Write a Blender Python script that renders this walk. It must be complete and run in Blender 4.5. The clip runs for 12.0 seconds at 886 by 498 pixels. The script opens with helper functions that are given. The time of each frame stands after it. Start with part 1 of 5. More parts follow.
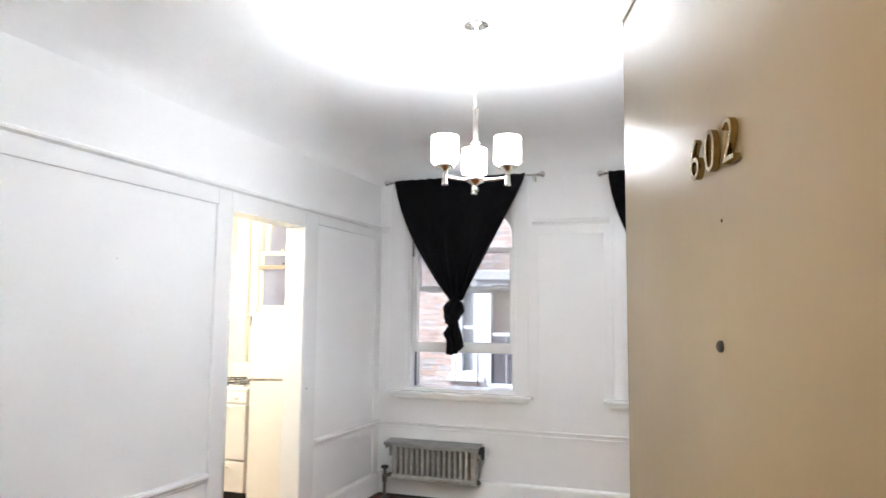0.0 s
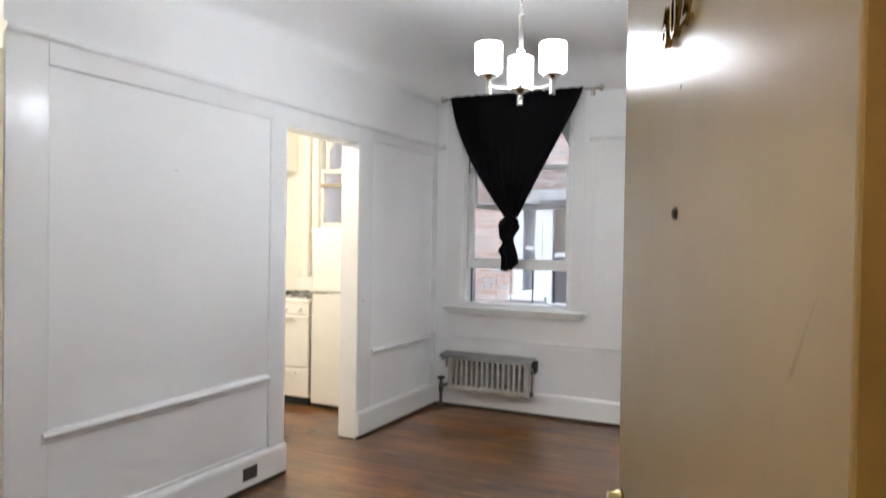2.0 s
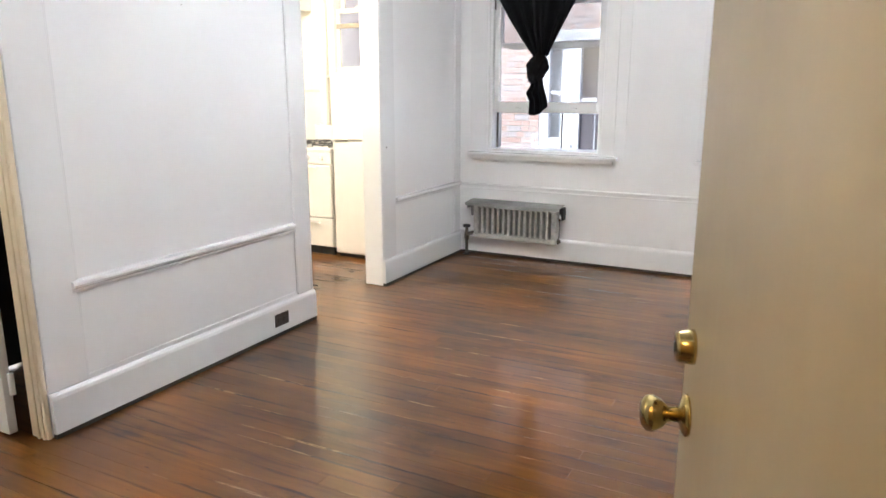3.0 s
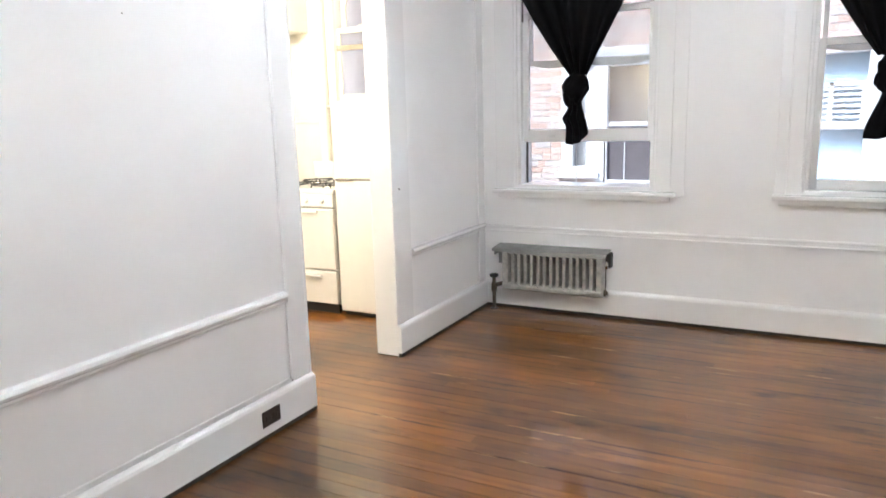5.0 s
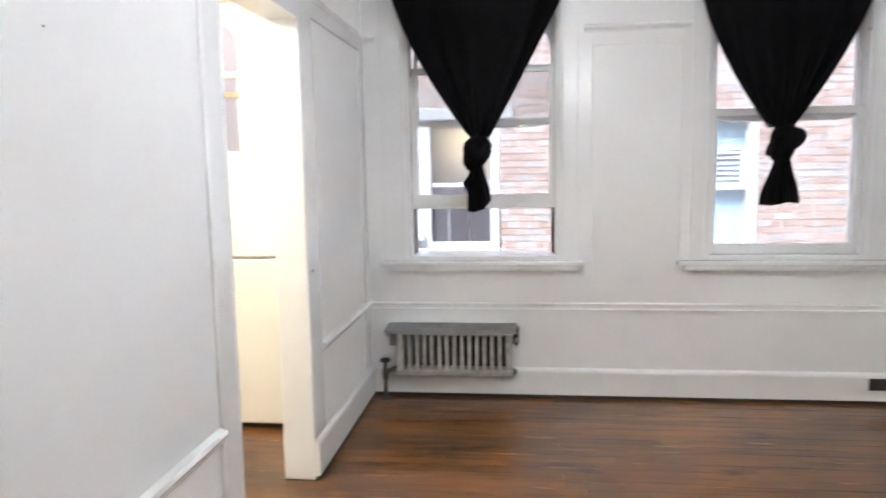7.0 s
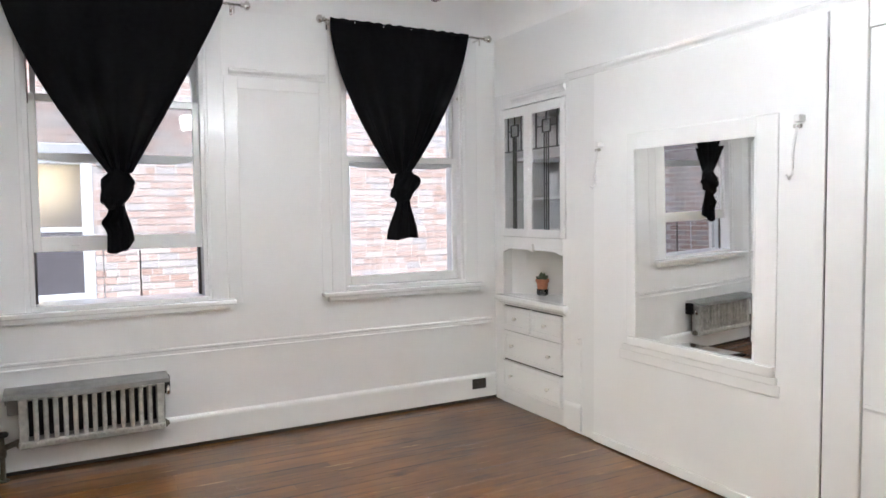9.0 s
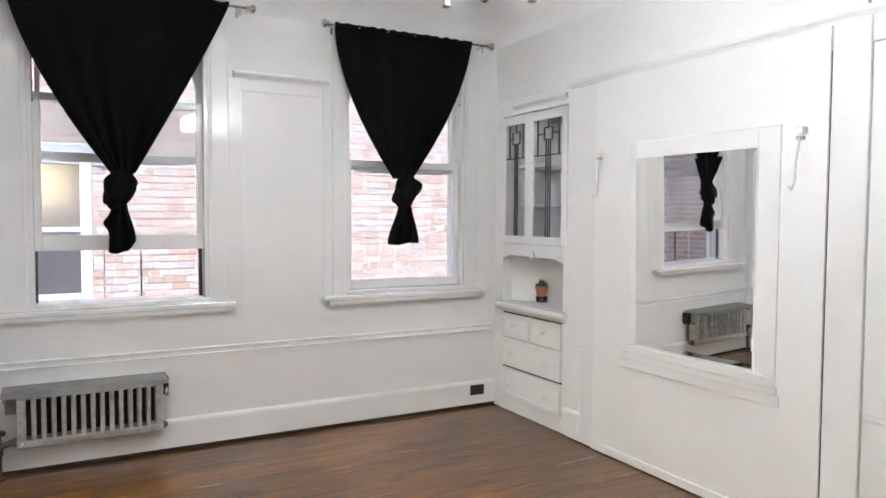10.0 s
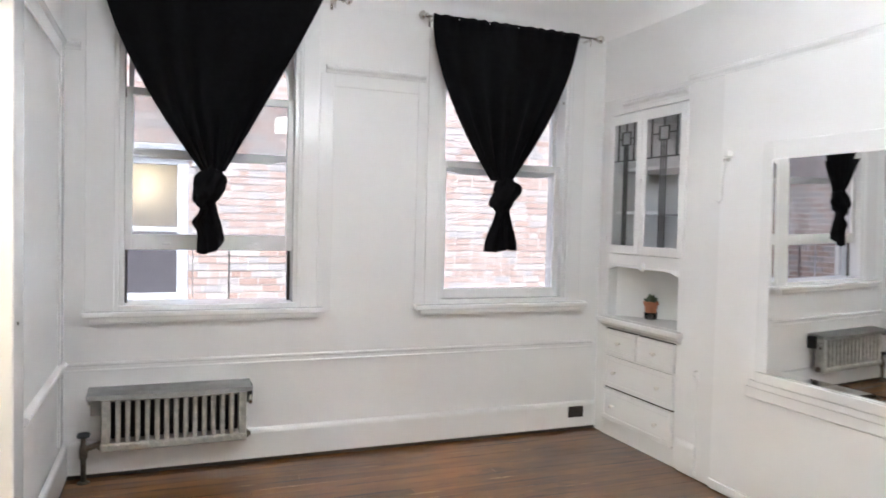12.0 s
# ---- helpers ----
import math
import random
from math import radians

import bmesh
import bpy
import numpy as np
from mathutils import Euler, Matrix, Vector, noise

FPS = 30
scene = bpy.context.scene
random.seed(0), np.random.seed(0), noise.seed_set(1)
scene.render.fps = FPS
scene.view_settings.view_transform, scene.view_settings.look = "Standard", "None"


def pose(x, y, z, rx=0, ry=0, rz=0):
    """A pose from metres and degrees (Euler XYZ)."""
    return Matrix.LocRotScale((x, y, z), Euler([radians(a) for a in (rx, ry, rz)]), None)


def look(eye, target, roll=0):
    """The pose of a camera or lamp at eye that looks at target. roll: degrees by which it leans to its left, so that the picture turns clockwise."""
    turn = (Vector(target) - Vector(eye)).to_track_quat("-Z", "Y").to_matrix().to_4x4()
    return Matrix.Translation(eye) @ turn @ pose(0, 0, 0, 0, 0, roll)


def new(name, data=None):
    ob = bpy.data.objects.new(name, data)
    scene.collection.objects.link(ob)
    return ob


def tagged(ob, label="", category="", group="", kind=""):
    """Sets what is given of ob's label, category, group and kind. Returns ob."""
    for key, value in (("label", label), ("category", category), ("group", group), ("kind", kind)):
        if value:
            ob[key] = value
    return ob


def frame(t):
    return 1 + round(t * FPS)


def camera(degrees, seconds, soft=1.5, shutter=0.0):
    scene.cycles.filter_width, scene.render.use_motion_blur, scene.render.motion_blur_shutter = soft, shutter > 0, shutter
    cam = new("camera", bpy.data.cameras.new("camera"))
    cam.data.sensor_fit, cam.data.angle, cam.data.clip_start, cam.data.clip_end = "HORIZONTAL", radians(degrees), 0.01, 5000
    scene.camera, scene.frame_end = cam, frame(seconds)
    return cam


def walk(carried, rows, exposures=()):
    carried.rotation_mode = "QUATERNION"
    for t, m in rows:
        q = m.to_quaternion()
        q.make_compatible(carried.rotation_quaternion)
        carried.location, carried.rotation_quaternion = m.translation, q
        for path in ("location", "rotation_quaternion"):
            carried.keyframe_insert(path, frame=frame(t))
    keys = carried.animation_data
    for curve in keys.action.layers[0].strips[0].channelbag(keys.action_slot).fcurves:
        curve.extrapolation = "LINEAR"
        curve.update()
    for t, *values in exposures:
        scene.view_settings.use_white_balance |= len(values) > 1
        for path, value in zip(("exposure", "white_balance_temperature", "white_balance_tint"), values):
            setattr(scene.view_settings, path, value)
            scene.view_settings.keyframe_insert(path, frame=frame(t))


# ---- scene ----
# Flat with two sash windows, a built-in cabinet and a kitchenette. x runs along the window wall, y towards it, z up.
LENS = 64.7
cam = camera(LENS, 12.0, soft=1.5, shutter=0.3)
PATH = [
    (0, (2.57, -5.511, 1.511), (1.89, -3.639, 1.696), 0.5),
    (0.5, (2.677, -5.515, 1.532), (1.806, -3.728, 1.749), -1.0),
    (1, (2.716, -5.544, 1.564), (1.833, -3.796, 1.972), -0.6),
    (1.5, (2.72, -5.541, 1.542), (1.812, -3.789, 1.867), -0.7),
    (2, (2.698, -5.491, 1.447), (1.832, -3.688, 1.415), 0.9),
    (2.5, (2.682, -5.471, 1.38), (1.783, -3.712, 1.069), -0.6),
    (2.7, (2.656, -5.446, 1.388), (1.775, -3.700, 0.974), -0.1),
    (4.3, (2.283, -4.889, 1.386), (1.356, -3.184, 0.904), -0.7),
    (4.5, (2.265, -4.812, 1.39), (1.315, -3.115, 0.926), -1.0),
    (5, (2.082, -4.623, 1.392), (1.166, -2.885, 1.017), -1.6),
    (5.5, (1.87, -4.438, 1.397), (0.83, -2.753, 1.115), -1.0),
    (6, (1.599, -4.383, 1.413), (0.673, -2.634, 1.124), -2.3),
    (6.5, (1.297, -4.382, 1.425), (0.673, -2.508, 1.113), -0.3),
    (7, (0.976, -4.318, 1.459), (0.746, -2.345, 1.223), -1.0),
    (7.5, (0.724, -4.297, 1.368), (1.15, -2.348, 1.236), 0.5),
    (7.7, (0.658, -4.303, 1.384), (1.256, -2.403, 1.211), -0.7),
    (9.3, (0.424, -4.371, 1.404), (1.399, -2.628, 1.31), -0.3),
    (9.5, (0.413, -4.371, 1.402), (1.401, -2.634, 1.317), -0.2),
    (10, (0.405, -4.358, 1.398), (1.364, -2.606, 1.303), 0.3),
    (10.5, (0.409, -4.343, 1.387), (1.39, -2.603, 1.299), 0.6),
    (11, (0.412, -4.319, 1.386), (1.319, -2.538, 1.32), 1.0),
    (11.5, (0.422, -4.222, 1.368), (1.311, -2.434, 1.248), 2.0),
    (12, (0.489, -4.037, 1.379), (1.224, -2.179, 1.303), 1.4),
]
EXPOSURE = [(t, stops, 5870, 9) for t, stops in (
    (0.0, 1.86), (0.5, 1.52), (1.0, 1.28), (1.5, 1.18), (2.0, 1.4), (2.5, 1.72), (4.5, 2.25), (5.0, 2.02), (5.5, 1.78), (6.0, 1.62), (6.5, 1.70), (7.5, 1.84), (9.5, 1.82), (12.0, 1.84))]
walk(cam, [(t, look(eye, target, roll)) for t, eye, target, roll in PATH], EXPOSURE)

# ---- light ----
world = bpy.data.worlds.new("sky")
scene.world = world
world.use_nodes = True
wn = world.node_tree.nodes
sky = wn.new("ShaderNodeTexSky")
sky.sky_type = "NISHITA"
sky.sun_disc = False
sky.sun_elevation = radians(51)
sky.sun_rotation = radians(216)
sky.air_density, sky.dust_density = 1.0, 3.0
wn["Background"].inputs[1].default_value = 0.13
world.node_tree.links.new(sky.outputs[0], wn["Background"].inputs[0])


def lamp(name, kind, m, energy, color, size=0.1, size_y=0.0, angle=10.0):
    data = bpy.data.lights.new(name, kind)
    data.energy, data.color = energy, color
    if kind == "AREA":
        data.size = size
        if size_y:
            data.shape, data.size_y = "RECTANGLE", size_y
    elif kind == "POINT":
        data.shadow_soft_size = size
    else:
        data.angle = radians(angle)
    ob = new(name, data)
    ob.matrix_world = m
    return ob


lamp("sun", "SUN", look((0, 0, 0), (0.45, 0.62, -0.95)), 3.7, (1.0, 0.98, 0.95), angle=20)
BULB = (1.0, 0.99, 0.975)
CHAND = Vector((1.609, -2.43, 0))
ARMS = [radians(a) for a in (109.6, 229.6, 349.6)]
for a in ARMS:
    lamp("chandelier_bulb", "POINT", pose(CHAND.x + 0.165 * math.cos(a), CHAND.y + 0.165 * math.sin(a), 2.276), 7.2, BULB, 0.03)
lamp("kitchen_bulb", "POINT", pose(-0.95, -1.75, 2.45), 28, (1.0, 0.875, 0.715), 0.09)
lamp("hall_bulb", "POINT", pose(2.1, -6.1, 2.35), 9, (1.0, 0.74, 0.36), 0.09)
# unseen passage lamp, added to brighten the cream casing
lamp("passage_fill", "POINT", pose(-0.75, -4.6, 2.45), 6.0, (1.0, 0.82, 0.55), 0.07)


# ---- materials ----
def tree(name):
    m = bpy.data.materials.new(name)
    m.use_nodes = True
    nt = m.node_tree
    return m, nt, nt.nodes["Principled BSDF"]


def node(nt, kind, **values):
    n = nt.nodes.new(kind)
    for key, value in values.items():
        n.inputs[key].default_value = value
    return n


def ramp(nt, source, stops):
    r = nt.nodes.new("ShaderNodeValToRGB")
    e = r.color_ramp.elements
    while len(e) < len(stops):
        e.new(0.5)
    for k, (p, c) in zip(e, stops):
        k.position, k.color = p, (*c, 1) if len(c) == 3 else c
    nt.links.new(source, r.inputs[0])
    return r


def coords(nt, scale=(1, 1, 1), kind="Object"):
    c, mp = nt.nodes.new("ShaderNodeTexCoord"), nt.nodes.new("ShaderNodeMapping")
    mp.inputs["Scale"].default_value = scale
    if kind == "World":
        g = nt.nodes.new("ShaderNodeNewGeometry")
        nt.links.new(g.outputs["Position"], mp.inputs[0])
    else:
        nt.links.new(c.outputs[kind], mp.inputs[0])
    return mp.outputs[0]


def bump(nt, bsdf, source, strength, distance=0.01):
    b = node(nt, "ShaderNodeBump", Strength=strength, Distance=distance)
    nt.links.new(source, b.inputs["Height"])
    nt.links.new(b.outputs[0], bsdf.inputs["Normal"])


def surface(name, color, rough=0.5, metal=0.0, vary=0.06, grain=6.0, relief=0.05, fine=60.0, rough_vary=0.1, coat=0.0, spec=0.5):
    """A painted or plain surface with stains at a large scale and fine relief."""
    m, nt, b = tree(name)
    p = coords(nt, kind="World")
    big = node(nt, "ShaderNodeTexNoise", Scale=grain, Detail=5.0, Roughness=0.6)
    small = node(nt, "ShaderNodeTexNoise", Scale=fine, Detail=4.0)
    for n in (big, small):
        nt.links.new(p, n.inputs["Vector"])
    lo = tuple(max(0, c * (1 - vary)) for c in color)
    hi = tuple(min(1, c * (1 + vary)) for c in color)
    nt.links.new(ramp(nt, big.outputs[0], [(0.3, lo), (0.7, hi)]).outputs[0], b.inputs["Base Color"])
    mr = node(nt, "ShaderNodeMapRange")
    lo_r, hi_r = max(0.02, rough - rough_vary), min(1, rough + rough_vary)
    if rough > 0.275:
        lo_r = max(0.29, lo_r)
    else:
        hi_r = min(0.262, hi_r)
    mr.inputs[3].default_value, mr.inputs[4].default_value = lo_r, hi_r
    nt.links.new(small.outputs[0], mr.inputs[0])
    nt.links.new(mr.outputs[0], b.inputs["Roughness"])
    b.inputs["Metallic"].default_value = metal
    b.inputs["Coat Weight"].default_value = coat
    b.inputs["Specular IOR Level"].default_value = spec
    mix = node(nt, "ShaderNodeMath")
    mix.operation = "ADD"
    nt.links.new(big.outputs[0], mix.inputs[0])
    nt.links.new(small.outputs[0], mix.inputs[1])
    if relief:
        bump(nt, b, mix.outputs[0], relief, 0.004)
    return m


WALL = surface("wall_paint", (0.86, 0.86, 0.85), 0.42, vary=0.015, grain=2.2, relief=0.015, fine=22, rough_vary=0.05)
TRIM = surface("gloss_trim_paint", (0.87, 0.87, 0.86), 0.225, vary=0.012, grain=3.0, relief=0.02, fine=16, rough_vary=0.035)
CEIL = surface("ceiling_paint", (0.86, 0.86, 0.85), 0.6, vary=0.01, relief=0.06)
KWALL = surface("kitchen_cream_paint", (0.82, 0.79, 0.71), 0.35, vary=0.03, relief=0.1)
CREAM = surface("cream_gloss_casing", (0.84, 0.73, 0.55), 0.34, vary=0.04, relief=0.0)
HALLW = surface("hall_tan_paint", (0.55, 0.43, 0.25), 0.5, vary=0.05, relief=0.1)
JAMB = surface("tan_door_frame_paint", (0.46, 0.35, 0.18), 0.42, vary=0.14, grain=9, relief=0.25, fine=70)
STOP = surface("weatherstrip_metal", (0.55, 0.50, 0.38), 0.35, metal=0.4, vary=0.1, relief=0.1)
# dark rubber; also stands for shade in the closet and round the drawers
DARK = surface("dark_rubber_and_shade", (0.035, 0.028, 0.02), 0.7, vary=0.2, relief=0.1)
BLACK = surface("black_cloth", (0.0045, 0.0045, 0.0055), 0.95, vary=0.25, grain=30, relief=0.35, fine=420, spec=0.12)
NICKEL = surface("brushed_nickel", (0.62, 0.60, 0.57), 0.25, metal=1.0, vary=0.05, relief=0.02)
BRASS = surface("worn_brass", (0.44, 0.33, 0.13), 0.22, metal=1.0, vary=0.25, grain=40, relief=0.05)
NUMBRASS = surface("tarnished_brass", (0.36, 0.27, 0.13), 0.22, metal=1.0, vary=0.25, grain=50, relief=0.03)
OLDBRASS = surface("dull_gold_hinge", (0.50, 0.33, 0.09), 0.4, metal=0.8, vary=0.25, grain=50, relief=0.15)
IRON = surface("grey_radiator_paint", (0.42, 0.41, 0.37), 0.5, vary=0.25, grain=25, relief=0.35, fine=120)
SHIELD = surface("dull_zinc_shield", (0.27, 0.27, 0.26), 0.42, metal=0.35, vary=0.2, grain=14, relief=0.1)
VALVE = surface("old_valve_bronze", (0.13, 0.11, 0.085), 0.45, metal=0.5, vary=0.35, grain=60, relief=0.3)
OUTLET = surface("dark_brown_outlet", (0.035, 0.026, 0.022), 0.4, vary=0.15)
ENAMEL = surface("white_enamel", (0.83, 0.81, 0.76), 0.18, vary=0.02, relief=0.03)
# cast iron, and the painted shade behind the radiator sections
GRATE = surface("black_cast_iron_and_shade", (0.02, 0.02, 0.02), 0.55, vary=0.2, relief=0.3)
LEAD = surface("lead_came", (0.10, 0.10, 0.095), 0.5, metal=0.5, vary=0.2)
TERRA = surface("terracotta", (0.42, 0.17, 0.09), 0.8, vary=0.15, grain=40, relief=0.2)
LEAF = surface("succulent_leaf", (0.05, 0.075, 0.035), 0.5, vary=0.4, grain=60)
SOIL = surface("potting_soil", (0.03, 0.02, 0.013), 0.95, vary=0.4, grain=90, relief=0.6)
OUTW = surface("white_window_frame_outside", (0.50, 0.52, 0.54), 0.5, vary=0.05)
MORTAR = surface("pale_mortar", (0.58, 0.56, 0.53), 0.9, vary=0.12, grain=20, relief=0.4)
CARPET = surface("hall_carpet", (0.12, 0.07, 0.045), 0.95, vary=0.3, grain=30, relief=0.4, fine=300)
CONCRETE = surface("court_concrete", (0.35, 0.34, 0.33), 0.9, vary=0.15, relief=0.3)
SCREENF = surface("dark_screen_frame", (0.10, 0.085, 0.075), 0.5, metal=0.3, vary=0.2)
# blue of the sky reflected in the panes is mixed into this blind
BLIND = surface("blue_blind_with_sky_tint", (0.30, 0.46, 0.60), 0.5, vary=0.06)
PALE = surface("pale_grey_shade", (0.40, 0.43, 0.46), 0.6, vary=0.06)
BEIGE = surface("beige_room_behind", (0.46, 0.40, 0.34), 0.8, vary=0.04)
ROOMD = surface("screen_with_dim_room_shade", (0.065, 0.06, 0.068), 0.8, vary=0.1)


def wood(name, dark, light, rough, axis=0):
    """Varnished strip wood: long soft grain, worn patches, dark stains and pale splinters along the grain."""
    m, nt, b = tree(name)
    s = [20.0, 20.0, 20.0]
    s[axis] = 1.5
    p = coords(nt, kind="World", scale=tuple(s))
    info = nt.nodes.new("ShaderNodeObjectInfo")
    off = node(nt, "ShaderNodeVectorMath")
    off.operation = "ADD"
    sc = node(nt, "ShaderNodeMath")
    sc.operation = "MULTIPLY"
    sc.inputs[1].default_value = 37.0
    nt.links.new(info.outputs["Random"], sc.inputs[0])
    nt.links.new(p, off.inputs[0])
    nt.links.new(sc.outputs[0], off.inputs[1])
    g = node(nt, "ShaderNodeTexNoise", Scale=1.0, Detail=6.0, Roughness=0.6, Distortion=0.8)
    nt.links.new(off.outputs[0], g.inputs["Vector"])
    mid = tuple(d * 0.4 + c * 0.6 for d, c in zip(dark, light))
    grain = ramp(nt, g.outputs[0], [(0.22, dark), (0.42, mid), (0.8, light)])

    def layer(scale, detail, lo, hi, below, above):
        n = node(nt, "ShaderNodeTexNoise", Scale=1.0, Detail=detail, Roughness=0.62)
        nt.links.new(coords(nt, kind="World", scale=scale), n.inputs["Vector"])
        r = node(nt, "ShaderNodeMapRange")
        r.inputs[1].default_value, r.inputs[2].default_value = lo, hi
        r.inputs[3].default_value, r.inputs[4].default_value = below, above
        nt.links.new(n.outputs[0], r.inputs[0])
        return r.outputs[0]

    val = node(nt, "ShaderNodeMapRange")
    val.inputs[3].default_value, val.inputs[4].default_value = 0.82, 1.18
    nt.links.new(info.outputs["Random"], val.inputs[0])
    total = val.outputs[0]
    # walked-off patches, then dark old stains
    for src in (layer((0.7, 1.0, 1.0), 4.0, 0.32, 0.66, 0.34, 1.4), layer((1.9, 4.5, 1.0), 6.0, 0.30, 0.42, 0.40, 1.0), layer((9.0, 60.0, 1.0), 3.0, 0.26, 0.33, 0.35, 1.0)):
        mul = node(nt, "ShaderNodeMath")
        mul.operation = "MULTIPLY"
        nt.links.new(total, mul.inputs[0])
        nt.links.new(src, mul.inputs[1])
        total = mul.outputs[0]
    hue = node(nt, "ShaderNodeHueSaturation", Saturation=1.0)
    nt.links.new(total, hue.inputs["Value"])
    nt.links.new(grain.outputs[0], hue.inputs["Color"])
    # along the joints the varnish is worn dark, and in places flaked to bare pale wood
    sep = nt.nodes.new("ShaderNodeSeparateXYZ")
    nt.links.new(coords(nt, kind="World"), sep.inputs[0])

    def maths(op, one, two):
        n = node(nt, "ShaderNodeMath")
        n.operation = op
        for k, v in enumerate((one, two)):
            if v is None:
                continue
            if isinstance(v, float):
                n.inputs[k].default_value = v
            else:
                nt.links.new(v, n.inputs[k])
        return n.outputs[0]

    wob = maths("ADD", sep.outputs[1], layer((9.0, 9.0, 1.0), 4.0, 0.0, 1.0, -0.010, 0.010))
    near = maths("ABSOLUTE", maths("SUBTRACT", maths("FRACT", maths("MULTIPLY", wob, 1.0 / 0.0745), None), 0.5), None)
    edge = node(nt, "ShaderNodeMapRange")
    edge.inputs[1].default_value, edge.inputs[2].default_value = 0.37, 0.46
    nt.links.new(near, edge.inputs[0])
    out = hue.outputs[0]
    for amount, color in ((layer((1.1, 13.4, 1.0), 3.0, 0.46, 0.62, 0.0, 0.85), (0.022, 0.010, 0.005, 1)), (maths("MULTIPLY", layer((1.5, 13.4, 3.0), 2.0, 0.585, 0.64, 0.0, 1.0), layer((14.0, 80.0, 1.0), 4.0, 0.42, 0.50, 0.0, 0.85)), (0.36, 0.19, 0.07, 1))):
        mx = nt.nodes.new("ShaderNodeMix")
        mx.data_type = "RGBA"
        nt.links.new(maths("MULTIPLY", edge.outputs[0], amount), mx.inputs[0])
        nt.links.new(out, mx.inputs[6])
        mx.inputs[7].default_value = color
        out = mx.outputs[2]
    nt.links.new(mx.outputs[2], b.inputs["Base Color"])
    fine = node(nt, "ShaderNodeTexNoise", Scale=2.5, Detail=3.0)
    nt.links.new(coords(nt, kind="World"), fine.inputs["Vector"])
    rr = node(nt, "ShaderNodeMapRange")
    rr.inputs[3].default_value, rr.inputs[4].default_value = rough, rough + 0.12
    nt.links.new(fine.outputs[0], rr.inputs[0])
    nt.links.new(rr.outputs[0], b.inputs["Roughness"])
    b.inputs["Specular IOR Level"].default_value = 0.08
    b.inputs["Coat Weight"].default_value = 1.0
    b.inputs["Coat Roughness"].default_value = 0.13
    bump(nt, b, g.outputs[0], 0.05, 0.002)
    return m


FLOOR = wood("varnished_fir_floor", (0.060, 0.0192, 0.0037), (0.195, 0.0735, 0.0114), 0.34)


def door_paint():
    """Old gloss paint on the hall side of the door, scuffed."""
    m, nt, b = tree("gloss_grey_beige_door_paint")
    p = coords(nt, kind="World")
    n = node(nt, "ShaderNodeTexNoise", Scale=3.0, Detail=4.0)
    nt.links.new(p, n.inputs["Vector"])
    nt.links.new(ramp(nt, n.outputs[0], [(0.3, (0.46, 0.392, 0.277)), (0.7, (0.51, 0.442, 0.322))]).outputs[0], b.inputs["Base Color"])
    v = coords(nt, kind="World", scale=(40, 40, 3))
    w = node(nt, "ShaderNodeTexNoise", Scale=1.0, Detail=4.0)
    nt.links.new(v, w.inputs["Vector"])
    b.inputs["Roughness"].default_value = 0.21
    b.inputs["Specular IOR Level"].default_value = 0.30
    bump(nt, b, w.outputs[0], 0.09, 0.003)
    return m


DOORP = door_paint()


def brick_mat():
    m, nt, b = tree("old_red_brick")
    info = nt.nodes.new("ShaderNodeObjectInfo")
    geo = nt.nodes.new("ShaderNodeNewGeometry")
    add = node(nt, "ShaderNodeMath")
    add.operation = "ADD"
    nt.links.new(info.outputs["Random"], add.inputs[0])
    nt.links.new(geo.outputs["Random Per Island"], add.inputs[1])
    fr = node(nt, "ShaderNodeMath")
    fr.operation = "FRACT"
    nt.links.new(add.outputs[0], fr.inputs[0])
    col = ramp(nt, fr.outputs[0], [(0.0, (0.35, 0.24, 0.20)), (0.35, (0.43, 0.32, 0.28)), (0.6, (0.48, 0.385, 0.35)), (0.78, (0.35, 0.335, 0.335)), (0.9, (0.45, 0.40, 0.375)), (1.0, (0.52, 0.455, 0.42))])
    n = node(nt, "ShaderNodeTexNoise", Scale=30.0, Detail=5.0)
    nt.links.new(geo.outputs["Position"], n.inputs["Vector"])
    mx = nt.nodes.new("ShaderNodeMix")
    mx.data_type, mx.blend_type = "RGBA", "MULTIPLY"
    mx.inputs[0].default_value = 0.5
    nt.links.new(col.outputs[0], mx.inputs[6])
    nt.links.new(ramp(nt, n.outputs[0], [(0.3, (0.6, 0.6, 0.6)), (0.7, (1, 1, 1))]).outputs[0], mx.inputs[7])
    nt.links.new(mx.outputs[2], b.inputs["Base Color"])
    b.inputs["Roughness"].default_value = 0.9
    bump(nt, b, n.outputs[0], 0.5, 0.01)
    return m


BRICK = brick_mat()


def glass_mat(name, rough=0.0, color=(1, 1, 1)):
    m, nt, b = tree(name)
    b.inputs["Base Color"].default_value = (*color, 1)
    b.inputs["Roughness"].default_value = rough
    b.inputs["Transmission Weight"].default_value = 1.0
    b.inputs["IOR"].default_value = 1.45
    return m


